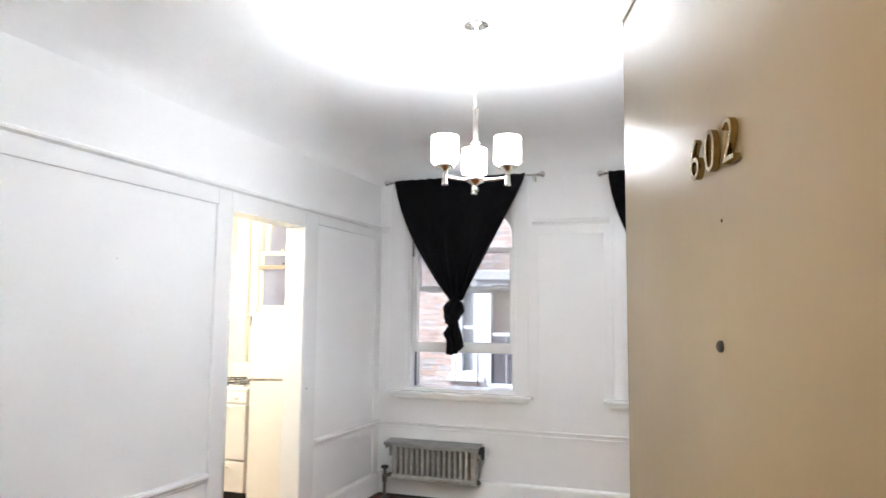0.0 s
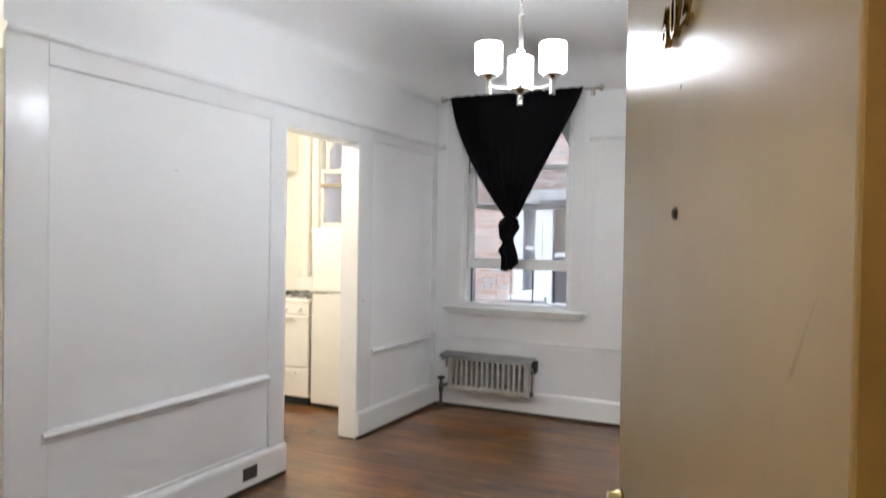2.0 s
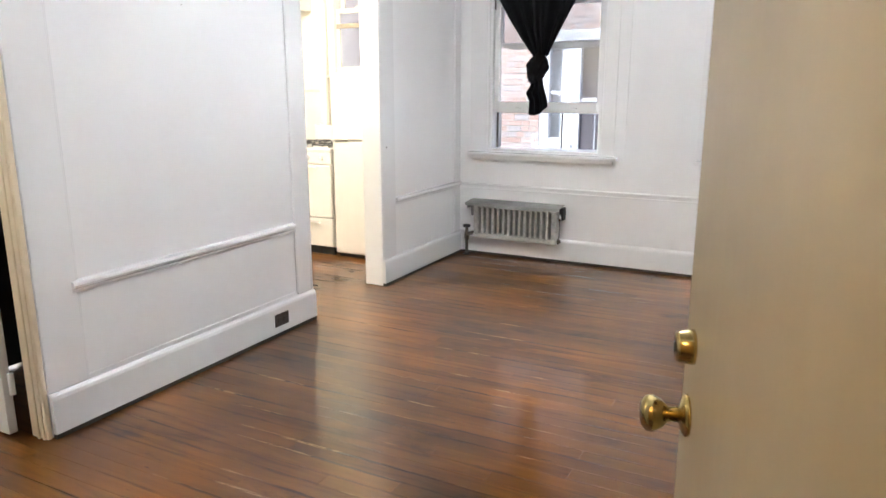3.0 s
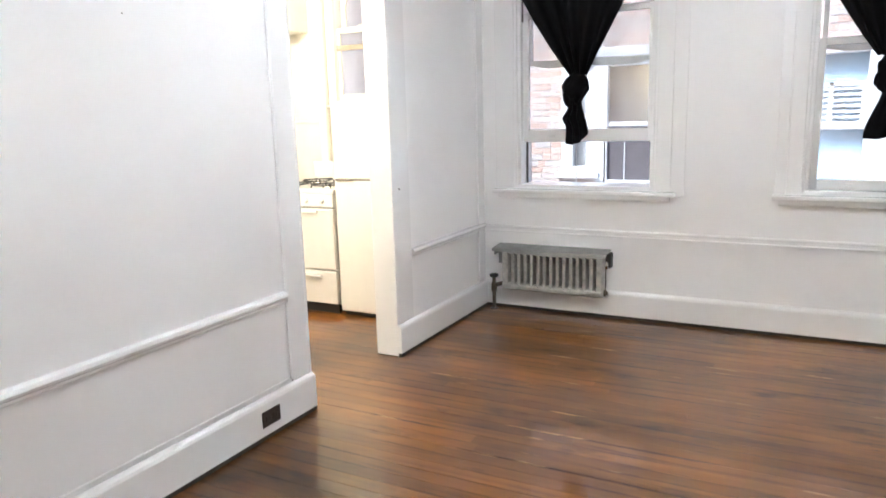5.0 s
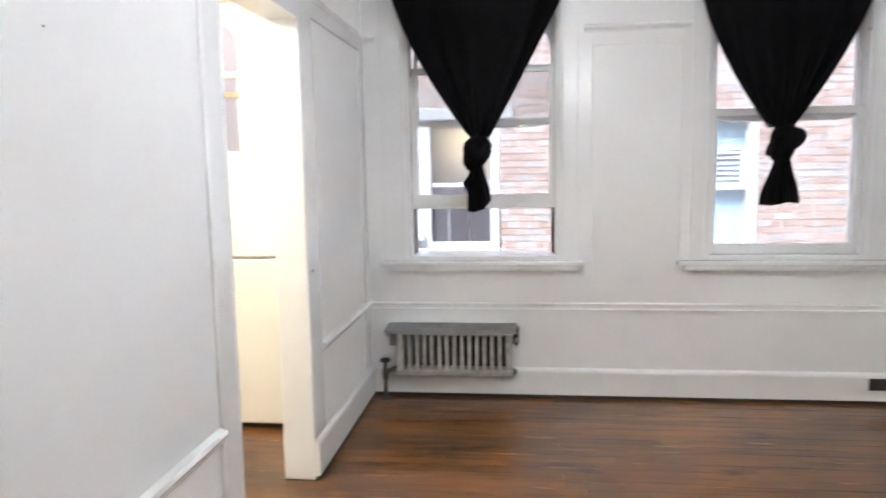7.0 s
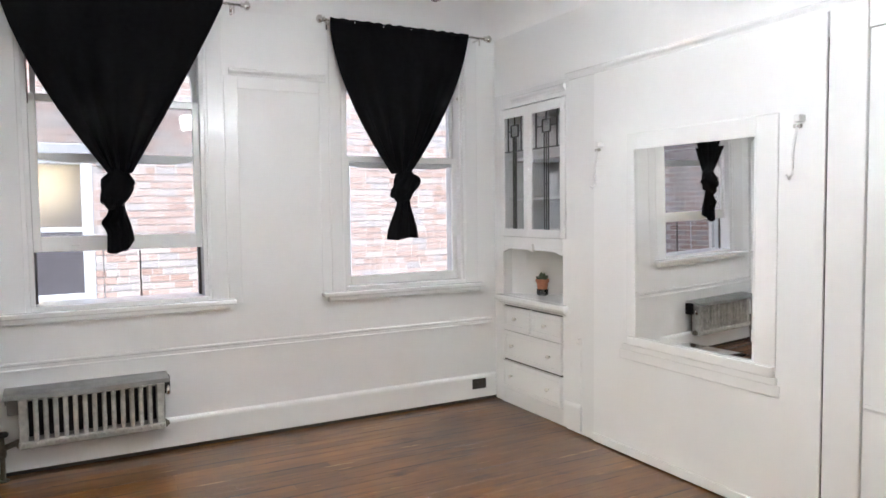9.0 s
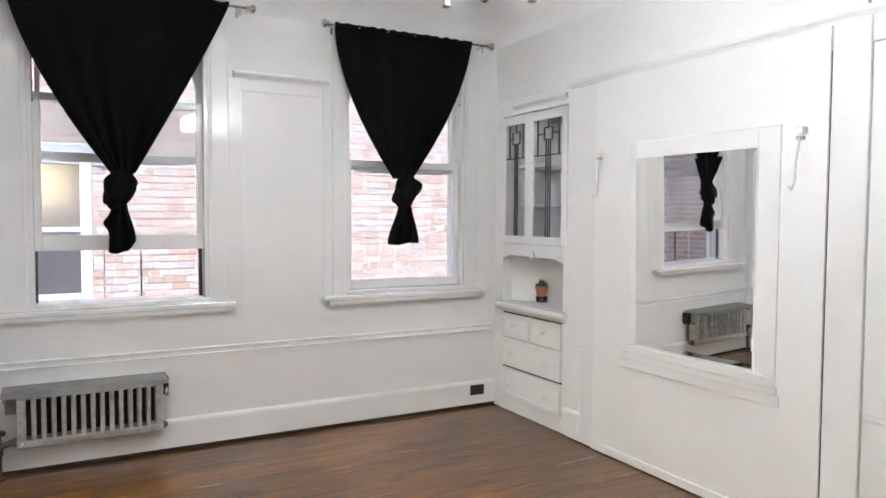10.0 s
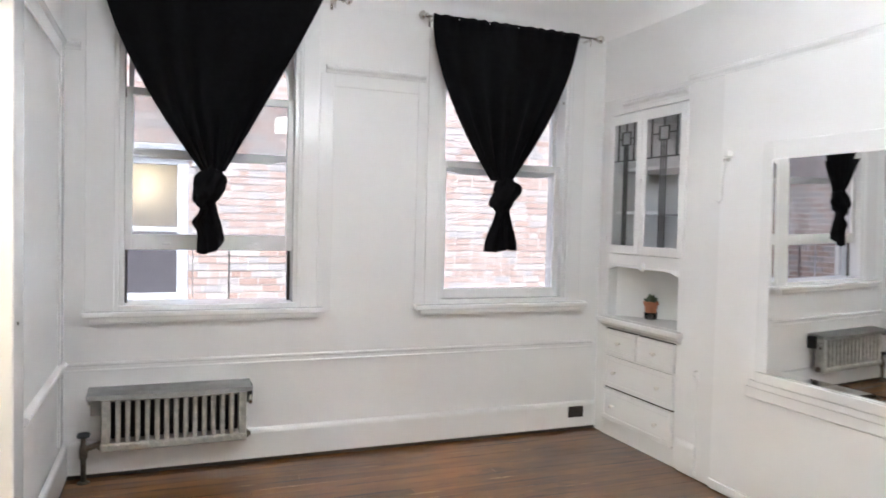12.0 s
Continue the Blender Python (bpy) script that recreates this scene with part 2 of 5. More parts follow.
def dusty_glass():
    """Old window glass with a film of dust that scatters the daylight."""
    m, nt, b = tree("dusty_window_glass")
    b.inputs["Roughness"].default_value = 0.0
    b.inputs["Transmission Weight"].default_value = 1.0
    b.inputs["IOR"].default_value = 1.45
    dust = nt.nodes.new("ShaderNodeBsdfTranslucent")
    dust.inputs["Color"].default_value = (0.93, 0.93, 0.93, 1)
    n = node(nt, "ShaderNodeTexNoise", Scale=3.0, Detail=5.0)
    nt.links.new(coords(nt, kind="World"), n.inputs["Vector"])
    r = node(nt, "ShaderNodeMapRange")
    r.inputs[3].default_value, r.inputs[4].default_value = 0.08, 0.14
    nt.links.new(n.outputs[0], r.inputs[0])
    mix = nt.nodes.new("ShaderNodeMixShader")
    out = [k for k in nt.nodes if k.type == "OUTPUT_MATERIAL"][0]
    nt.links.new(r.outputs[0], mix.inputs[0])
    nt.links.new(b.outputs[0], mix.inputs[1])
    nt.links.new(dust.outputs[0], mix.inputs[2])
    nt.links.new(mix.outputs[0], out.inputs[0])
    return m


GLASS = glass_mat("window_glass")
DUSTY = dusty_glass()
FROST = glass_mat("frosted_kitchen_glass", 0.45, (0.9, 0.91, 0.95))
CABGLASS = glass_mat("wavy_cabinet_glass", 0.04, (0.9, 0.9, 0.9))


def mirror_mat():
    m, nt, b = tree("silvered_mirror")
    b.inputs["Base Color"].default_value = (0.94, 0.95, 0.94, 1)
    b.inputs["Metallic"].default_value = 1.0
    b.inputs["Roughness"].default_value = 0.015
    return m


MIRROR = mirror_mat()


def glow(name, color, strength):
    m, nt, b = tree(name)
    b.inputs["Base Color"].default_value = (0.9, 0.88, 0.84, 1)
    b.inputs["Emission Color"].default_value = (*color, 1)
    b.inputs["Emission Strength"].default_value = strength
    return m


SHADE = glow("lit_opal_glass", (1.0, 0.99, 0.975), 21.5)
KLAMP = glow("lit_room_lamp", (1.0, 0.78, 0.45), 9.0)


# ---- building blocks ----
def thing(name, at=(0, 0, 0), label="", category="", group="", kind=""):
    ob = new(name)
    ob.empty_display_size = 0.05
    ob.location = at
    return tagged(ob, label, category, group, kind)


def origin(ob):
    v = Vector((0, 0, 0))
    while ob is not None:
        v = v + ob.location
        ob = ob.parent
    return v


def mesh_of(bm, name, material, smooth=False):
    bmesh.ops.recalc_face_normals(bm, faces=bm.faces)
    me = bpy.data.meshes.new(name)
    bm.to_mesh(me)
    bm.free()
    me.materials.append(material)
    if smooth:
        for p in me.polygons:
            p.use_smooth = True
    return me


def part(name, bm, material, parent=None, label="", smooth=False):
    """One mesh object, built in world metres, under a thing or a part."""
    me = mesh_of(bm, name, material, smooth)
    if parent is not None:
        me.transform(Matrix.Translation(-origin(parent)))
    ob = new(name, me)
    ob.parent = parent
    if label:
        ob["label"] = label
    return ob


def single(name, bm, material, label="", category="", group="", kind="", smooth=False):
    return tagged(part(name, bm, material, None, "", smooth), label, category, group, kind)


def box(bm, x0, x1, y0, y1, z0, z1, bevel=0.0, seg=2):
    r = bmesh.ops.create_cube(bm, size=1.0)
    vs = r["verts"]
    bmesh.ops.scale(bm, vec=(x1 - x0, y1 - y0, z1 - z0), verts=vs)
    bmesh.ops.translate(bm, vec=((x0 + x1) / 2, (y0 + y1) / 2, (z0 + z1) / 2), verts=vs)
    if bevel:
        es = list({e for v in vs for e in v.link_edges})
        bmesh.ops.bevel(bm, geom=es, offset=bevel, segments=seg, affect="EDGES", profile=0.5)
    return bm


def boxes(rows, bevel=0.0, seg=2):
    bm = bmesh.new()
    for r in rows:
        box(bm, *r, bevel=bevel, seg=seg)
    return bm


def cyl(bm, p, q, r0, r1=None, n=16):
    p, q = Vector(p), Vector(q)
    r1 = r0 if r1 is None else r1
    d = q - p
    m = Matrix.Translation((p + q) / 2) @ d.to_track_quat("Z", "Y").to_matrix().to_4x4()
    bmesh.ops.create_cone(bm, cap_ends=True, segments=n, radius1=r0, radius2=r1, depth=d.length, matrix=m)
    return bm


def ball(bm, c, r, sx=1, sy=1, sz=1, n=12):
    m = Matrix.Translation(c) @ Matrix.Diagonal((sx, sy, sz, 1))
    bmesh.ops.create_uvsphere(bm, u_segments=n, v_segments=max(6, n // 2 + 2), radius=r, matrix=m)
    return bm


def lathe(bm, centre, axis, profile, n=20):
    """A turned solid: profile rows of (radius, distance along the axis)."""
    centre = Vector(centre)
    q = Vector(axis).to_track_quat("Z", "Y")
    rings = []
    for r, h in profile:
        rings.append([bm.verts.new(centre + q @ Vector((max(r, 1e-4) * math.cos(2 * math.pi * i / n), max(r, 1e-4) * math.sin(2 * math.pi * i / n), h))) for i in range(n)])
    for a, b in zip(rings, rings[1:]):
        for i in range(n):
            bm.faces.new((a[i], a[(i + 1) % n], b[(i + 1) % n], b[i]))
    bm.faces.new(rings[0])
    bm.faces.new(rings[-1])
    return bm


def tube(bm, points, r, n=8):
    pts = [Vector(p) for p in points]
    rings = []
    for i, p in enumerate(pts):
        d = (pts[min(i + 1, len(pts) - 1)] - pts[max(i - 1, 0)]).normalized()
        q = d.to_track_quat("Z", "Y")
        rings.append([bm.verts.new(p + q @ Vector((r * math.cos(2 * math.pi * k / n), r * math.sin(2 * math.pi * k / n), 0))) for k in range(n)])
    for a, b in zip(rings, rings[1:]):
        for k in range(n):
            bm.faces.new((a[k], a[(k + 1) % n], b[(k + 1) % n], b[k]))
    bm.faces.new(rings[0])
    bm.faces.new(rings[-1])
    return bm


def sweep(bm, profile, start, end, out, bevel=0):
    """A straight moulding: profile rows of (how far out, how high) carried from start to end; out is the way it stands off the wall."""
    a, b, o = Vector(start), Vector(end), Vector(out)
    ra = [bm.verts.new(a + o * d + Vector((0, 0, h))) for d, h in profile]
    rb = [bm.verts.new(b + o * d + Vector((0, 0, h))) for d, h in profile]
    k = len(profile)
    for i in range(k):
        bm.faces.new((ra[i], ra[(i + 1) % k], rb[(i + 1) % k], rb[i]))
    bm.faces.new(ra)
    bm.faces.new(rb)
    return bm


BASE_P = [(0, 0.021), (0.022, 0.021), (0.022, 0.165), (0.018, 0.178), (0.008, 0.188), (0, 0.19)]
RAIL_P = [(0, 0), (0.010, 0.0), (0.014, 0.006), (0.014, 0.016), (0.026, 0.022), (0.032, 0.034), (0.026, 0.047), (0, 0.052)]
FLATRAIL_P = [(0, 0), (0.012, 0.0), (0.012, 0.010), (0.007, 0.014), (0.007, 0.032), (0.015, 0.036), (0.015, 0.046), (0, 0.05)]
PIC_P = [(0, 0), (0.008, 0.0), (0.012, 0.012), (0.024, 0.024), (0.026, 0.036), (0.018, 0.044), (0, 0.048)]

# ---- the shell ----
EAST = 3.22
FRONT = -5.05
CEILZ = 2.888
TOP = 3.05

single("floor", boxes([(-1.9, 3.75, -5.05, 0.0, -0.25, -0.022)]), FLOOR, "subfloor under the varnished boards", "floor", kind="structure")


def ceiling_mesh(x0, x1, y0, y1, z, r, steps=10):
    """A plaster ceiling with a coved edge, and its slab."""
    bm = bmesh.new()
    rings = []
    for k in range(steps + 1):
        a = math.pi / 2 * k / steps
        i, h = r * (1 - math.cos(a)), z - r + r * math.sin(a)
        rings.append([bm.verts.new(v) for v in ((x0 + i, y0 + i, h), (x1 - i, y0 + i, h), (x1 - i, y1 - i, h), (x0 + i, y1 - i, h))])
    for a, b in zip(rings, rings[1:]):
        for k in range(4):
            f = bm.faces.new((a[k], a[(k + 1) % 4], b[(k + 1) % 4], b[k]))
            f.smooth = True
    bm.faces.new(rings[-1])
    box(bm, x0 - 0.2, x1 + 0.6, y0 - 0.2, y1 + 0.2, z + 0.01, z + 0.18)
    return bm


single("ceiling", ceiling_mesh(-0.012, EAST + 0.012, FRONT, 0.0, CEILZ, 0.27), CEIL, "white coved plaster ceiling", "ceiling", kind="structure")

# left wall with the opening to the kitchen; its face is the panels' field
OPEN0, OPEN1, OPENZ = -2.08, -1.262, 2.12
wall_west = single("wall_west", boxes([
    (-0.14, -0.012, -3.79, OPEN0 - 0.0, 0, TOP), (-0.14, -0.012, OPEN1, 0.0, 0, TOP), (-0.14, -0.012, OPEN0, OPEN1, OPENZ, TOP)]),
    WALL, "white painted panelled plaster wall", "wall", kind="structure")
# stiles and rails proud of the field
for rows, lab in (([(-0.012, 0.0, -3.79, -3.61, 0.19, 2.225), (-0.012, 0.0, -2.212, -2.09, 0.19, 2.225), (-0.012, 0.0, -3.61, -2.212, 2.128, 2.225)], "white gloss panel frame on the long wall"),
                  ([(-0.012, 0.0, -1.25, -1.075, 0.19, 2.225), (-0.012, 0.0, -0.105, -0.0, 0.19, 2.225), (-0.012, 0.0, -1.075, -0.105, 2.15, 2.225)], "white gloss panel frame beside the kitchen opening"),
                  ([(-0.012, 0.0, -2.09, -1.25, 2.12, 2.225)], "white board over the kitchen opening")):
    single("trim", boxes(rows, 0.003, 1), TRIM, lab, "panelling", kind="structure")
# rounded ends of the wall at the opening, cream on the kitchen side
for name, y0, y1 in (("wall_end", OPEN0 - 0.012, OPEN0 + 0.008), ("wall_end", OPEN1 - 0.008, OPEN1 + 0.012)):
    bm = bmesh.new()
    box(bm, -0.150, 0.002, y0, y1, 0.0, OPENZ, 0.0075, 3)
    single("trim", bm, TRIM, "rounded white wall end at the kitchen opening", "trim", kind="structure")
bm = bmesh.new()
box(bm, -0.150, 0.002, OPEN0 + 0.008, OPEN1 - 0.008, OPENZ - 0.012, OPENZ + 0.004)
single("trim", bm, TRIM, "white soffit of the kitchen opening", "trim", kind="structure")


def moulding(name, profile, start, end, out, label, material=TRIM):
    return single(name, sweep(bmesh.new(), profile, start, end, out), material, label, "moulding", kind="structure")


moulding("baseboard", BASE_P, (0, -3.79, 0), (0, OPEN0 + 0.006, 0), (1, 0, 0), "tall white gloss baseboard")
moulding("baseboard", BASE_P, (0, OPEN1 - 0.006, 0), (0, -0.02, 0), (1, 0, 0), "tall white gloss baseboard")
moulding("trim", RAIL_P, (-0.012, -3.635, 0.572), (-0.012, -2.225, 0.572), (1, 0, 0), "white chair rail on the long wall")
moulding("trim", RAIL_P, (-0.012, -1.075, 0.565), (-0.012, -0.0, 0.565), (1, 0, 0), "white chair rail beside the radiator")
moulding("trim", PIC_P, (-0.012, -3.79, 2.21), (-0.012, 0.0, 2.21), (1, 0, 0), "white picture rail")
LOWP = [(0, 0), (0.004, 0), (0.004, 0.010), (0, 0.012)]
moulding("trim", LOWP, (-0.012, -3.61, 0.1975), (-0.012, -2.225, 0.1975), (1, 0, 0), "thin bead above the baseboard")
for y in (-3.6135, -2.2205):
    single("trim", boxes([(-0.012, -0.002, y, y + 0.012, 0.2, 0.57), (-0.012, -0.002, y, y + 0.012, 0.625, 2.125)], 0.003, 1), TRIM, "thin upright panel bead", "trim", kind="structure")

# dark strip that fills the gap under the baseboards
GAP_P = [(0.0, 0.0005), (0.0195, 0.0005), (0.0195, 0.021), (0.0, 0.021)]
for a, b, o in (((0, -3.79, 0), (0, OPEN0 + 0.006, 0), (1, 0, 0)), ((0, OPEN1 - 0.006, 0), (0, -0.02, 0), (1, 0, 0)), ((0, 0, 0), (EAST, 0, 0), (0, -1, 0))):
    moulding("trim", GAP_P, a, b, o, "dark strip between floor and baseboard", DARK)

# window wall: two openings for the room and one for the kitchen
W1 = (0.255, 1.190)
W2 = (2.060, 2.965)
KW = (-1.245, -0.79)
WZ0, WZ1, DEEP = 0.895, 2.56, 0.26
rows = [(-1.9, KW[0], 0, DEEP, -0.3, TOP), (KW[1], W1[0], 0, DEEP, -0.3, TOP), (W1[1], W2[0], 0, DEEP, -0.3, TOP), (W2[1], 3.75, 0, DEEP, -0.3, TOP)]
for a, b in (W1, W2):
    rows += [(a, b, 0, DEEP, -0.3, WZ0), (a, b, 0, DEEP, WZ1, TOP)]
rows += [(KW[0], KW[1], 0, DEEP, -0.3, 1.52), (KW[0], KW[1], 0, DEEP, 2.5, TOP)]
single("wall_north", boxes(rows), WALL, "white painted window wall", "wall", kind="structure")
moulding("baseboard", BASE_P, (0.0, 0, 0), (EAST, 0, 0), (0, -1, 0), "tall white gloss baseboard under the windows")
moulding("trim", FLATRAIL_P, (0.0, 0, 0.555), (EAST - 0.03, 0, 0.555), (0, -1, 0), "white chair rail under the windows")
moulding("trim", PIC_P, (1.335, 0, 2.225), (1.942, 0, 2.225), (0, -1, 0), "short white picture rail between the windows")
moulding("trim", PIC_P, (0.0, 0, 2.21), (0.075, 0, 2.21), (0, -1, 0), "short end of the white picture rail in the corner")
# flat boards of the panel between the windows and beside them
single("trim", boxes([(1.305, 1.385, -0.0045, 0, 0.845, 2.225), (1.900, 1.960, -0.0045, 0, 0.845, 2.225), (1.385, 1.900, -0.0045, 0, 2.15, 2.225)], 0.002, 1), TRIM, "shallow white panel frame between the windows", "panelling", kind="structure")
single("trim", boxes([(0.095, 0.235, -0.0055, 0, 0.85, 2.62), (1.205, 1.300, -0.0055, 0, 0.85, 2.62)], 0.003, 1), TRIM, "flat white casing boards of the window", "window casing", kind="structure")
single("trim", boxes([(1.965, 2.045, -0.0055, 0, 0.85, 2.62), (2.980, 3.075, -0.0055, 0, 0.85, 2.62)], 0.003, 1), TRIM, "flat white casing boards of the window", "window casing", kind="structure")


def arch_sash(x0, x1, y0, y1, z0, z1, gx0, gx1, gz0, spring, top):
    """A sash whose pane ends in a round-shouldered arch."""
    n = 24
    pane = [(gx0, gz0), (gx1, gz0)]
    cx, rx = (gx0 + gx1) / 2, (gx1 - gx0) / 2
    for k in range(n + 1):
        a = math.pi * k / n
        pane.append((cx + rx * math.cos(a), spring + (top - spring) * math.sin(a)))
    bm = bmesh.new()
    c = Vector((cx, 0, (z0 + z1) / 2))

    def rim(p):
        d = Vector((p[0] - cx, 0, p[1] - c.z))
        s = min((x1 - cx) / abs(d.x) if abs(d.x) > 1e-6 else 1e9, ((z1 - z0) / 2) / abs(d.z) if abs(d.z) > 1e-6 else 1e9)
        return (cx + d.x * s, c.z + d.z * s)
    pts = []
    for a, b in zip(pane, pane[1:] + pane[:1]):
        for k in range(6):
            pts.append((a[0] + (b[0] - a[0]) * k / 6, a[1] + (b[1] - a[1]) * k / 6))
    outer = [rim(p) for p in pts]
    rings = [[bm.verts.new((p[0], y, p[1])) for p in ring] for ring, y in ((pts, y0), (outer, y0), (outer, y1), (pts, y1))]
    m = len(pts)
    for i in range(4):
        a, b = rings[i], rings[(i + 1) % 4]
        for k in range(m):
            bm.faces.new((a[k], a[(k + 1) % m], b[(k + 1) % m], b[k]))
    return bm


def frame_bars(x0, x1, y0, y1, z0, z1, left, right, bottom, top):
    return [(x0, x0 + left, y0, y1, z0, z1), (x1 - right, x1, y0, y1, z0, z1),
            (x0 + left, x1 - right, y0, y1, z0, z0 + bottom), (x0 + left, x1 - right, y0, y1, z1 - top, z1)]


def window(name, x0, x1, lower0, label, z0=WZ0, z1=WZ1):
    w = thing(name, (0.5 * (x0 + x1), 0.1, z0), label, "window", kind="structure")
    part("window_frame", boxes([(x0, x0 + 0.022, 0.045, 0.2, z0, z1), (x1 - 0.022, x1, 0.045, 0.2, z0, z1), (x0, x1, 0.045, 0.2, z1 - 0.03, z1),
                                (x0 + 0.001, x0 + 0.026, 0.006, 0.058, z0, z1), (x1 - 0.026, x1 - 0.001, 0.006, 0.058, z0, z1)], 0.003, 1), TRIM, w)
    part("window_sill", boxes([(x0 - 0.17, x1 + 0.145, -0.064, 0.0, 0.843, 0.872), (x0 + 0.002, x1 - 0.002, -0.004, 0.258, 0.866, WZ0 + 0.004)], 0.006, 2), TRIM, w)
    part("apron", sweep(bmesh.new(), [(0, 0), (0.040, 0), (0.046, 0.010), (0.050, 0.0325), (0, 0.0325)], (x0 - 0.13, 0, 0.811), (x1 + 0.11, 0, 0.811), (0, -1, 0)), TRIM, w)
    h = 0.868
    up = part("upper_sash", arch_sash(x0 + 0.022, x1 - 0.022, 0.118, 0.158, 1.690, z1 - 0.03, x0 + 0.065, x1 - 0.048, 1.742, 2.13, 2.47), TRIM, w)
    part("pane", boxes([(x0 + 0.04, x1 - 0.04, 0.136, 0.140, 1.70, z1 - 0.05)]), DUSTY, up).visible_shadow = False
    low = part("lower_sash", boxes(frame_bars(x0 + 0.012, x1 - 0.012, 0.062, 0.104, lower0, lower0 + h, 0.050, 0.046, 0.085 if lower0 > 1 else 0.06, 0.042), 0.004, 2), TRIM, w)
    part("pane", boxes([(x0 + 0.05, x1 - 0.05, 0.080, 0.084, lower0 + 0.05, lower0 + h - 0.03)]), DUSTY, low).visible_shadow = False
    for fx in (0.25, 0.75):
        x = x0 + (x1 - x0) * fx
        part("sash_lift", boxes([(x - 0.022, x + 0.022, 0.052, 0.062, lower0 + 0.03, lower0 + 0.042)], 0.003, 1), TRIM, low)
    part("sash_pulley", lathe(bmesh.new(), (x1 - 0.026, 0.032, 2.19), (-1, 0, 0), [(0.011, 0), (0.011, 0.004), (0.006, 0.006), (0.002, 0.006)], 14), IRON, w, "small old sash pulley")
    return w


win1 = window("window_1", *W1, 1.192, "white wooden sash window, its lower sash raised over a screen")
window("window_2", *W2, 0.900, "white wooden sash window with a rounded upper pane, closed")
part("screen_frame", boxes([(W1[1] - 0.043, W1[1] - 0.026, 0.110, 0.125, WZ0 + 0.006, 1.215), (W1[0] + 0.026, W1[0] + 0.038, 0.110, 0.125, WZ0 + 0.006, 1.215), (W1[0] + 0.03, W1[1] - 0.03, 0.165, 0.18, 1.2, 1.212), (0.822, 0.830, 0.163, 0.178, WZ0 + 0.01, 1.21)], 0.002, 1), SCREENF, win1, "thin dark metal screen frame")
part("screen_channel", boxes([(W1[0] + 0.0225, W1[0] + 0.034, 0.128, 0.20, WZ0 + 0.006, 1.215), (W1[1] - 0.034, W1[1] - 0.0225, 0.128, 0.20, WZ0 + 0.006, 1.215), (0.626, 0.631, 0.168, 0.178, WZ0 + 0.006, 1.215)], 0.002, 1), OUTW, win1, "white plastic side channel")
SCREEN = surface("grey_insect_screen", (0.16, 0.16, 0.17), 0.7, vary=0.05)
SCREEN.node_tree.nodes["Principled BSDF"].inputs["Alpha"].default_value = 0.16
part("screen_mesh", boxes([(W1[0] + 0.036, W1[1] - 0.036, 0.170, 0.1705, WZ0 + 0.01, 1.21)]), SCREEN, win1, "fine grey insect mesh").visible_shadow = False
part("stop_bead", boxes([(0.2815, 0.287, 0.03, 0.05, 2.0, 2.3)]), SCREENF, win1, "dark sash cord groove")

# right wall: cabinet bay, then the broad panel that carries the mirror
single("wall_east", boxes([
    (EAST + 0.012, 3.75, -0.075, 0.0, 0, TOP), (EAST + 0.012, 3.75, -0.875, -0.075, 2.125, TOP), (EAST + 0.012, 3.75, FRONT, -0.875, 0, TOP)]),
    WALL, "white painted wall with a built-in cabinet", "wall", kind="structure")
single("trim", boxes([(EAST, EAST + 0.012, -0.112, -0.022, 0.0, 2.21), (3.199, EAST + 0.012, -1.1425, -0.8745, 0.003, 2.185), (EAST, EAST + 0.012, -0.872, -0.112, 2.105, 2.21),
                      (EAST - 0.026, EAST + 0.012, -2.735, -2.5785, 0.0, 2.19), (EAST - 0.022, EAST + 0.012, -5.05, -2.7355, 2.085, 2.19), (EAST - 0.011, EAST + 0.012, -5.05, -2.7355, 0.18, 2.0845)], 0.003, 1), TRIM, "white boards framing the cabinet and wall panels", "panelling", kind="structure")
moulding("baseboard", BASE_P, (3.201, -1.03, 0), (3.201, -0.8745, 0), (-1, 0, 0), "short white baseboard block")
moulding("baseboard", BASE_P, (EAST + 0.012, FRONT, 0), (EAST + 0.012, -2.60, 0), (-1, 0, 0), "tall white gloss baseboard")
moulding("trim", PIC_P, (EAST + 0.012, FRONT, 2.195), (EAST + 0.012, -0.85, 2.195), (-1, 0, 0), "white picture rail over the mirror")
moulding("trim", PIC_P, (EAST + 0.004, -0.845, 2.135), (EAST + 0.004, -0.25, 2.135), (-1, 0, 0), "small white cap over the cabinet")
moulding("trim", RAIL_P, (EAST + 0.012, FRONT, 0.565), (EAST + 0.012, -2.745, 0.565), (-1, 0, 0), "white chair rail")
moulding("trim", RAIL_P, (3.2, -1.03, 0.55), (3.2, -1.01, 0.55), (-1, 0, 0), "cut end of a white chair rail")
single("trim", boxes([(3.192, 3.2, -1.022, -1.010, 0.18, 0.56)], 0.002, 1), TRIM, "thin upright bead", "trim", kind="structure")
single("conduit", cyl(bmesh.new(), (EAST - 0.004, -2.71, 2.245), (EAST - 0.004, -2.71, 2.52), 0.006), IRON, "thin grey cable up the wall", "cable", kind="structure")
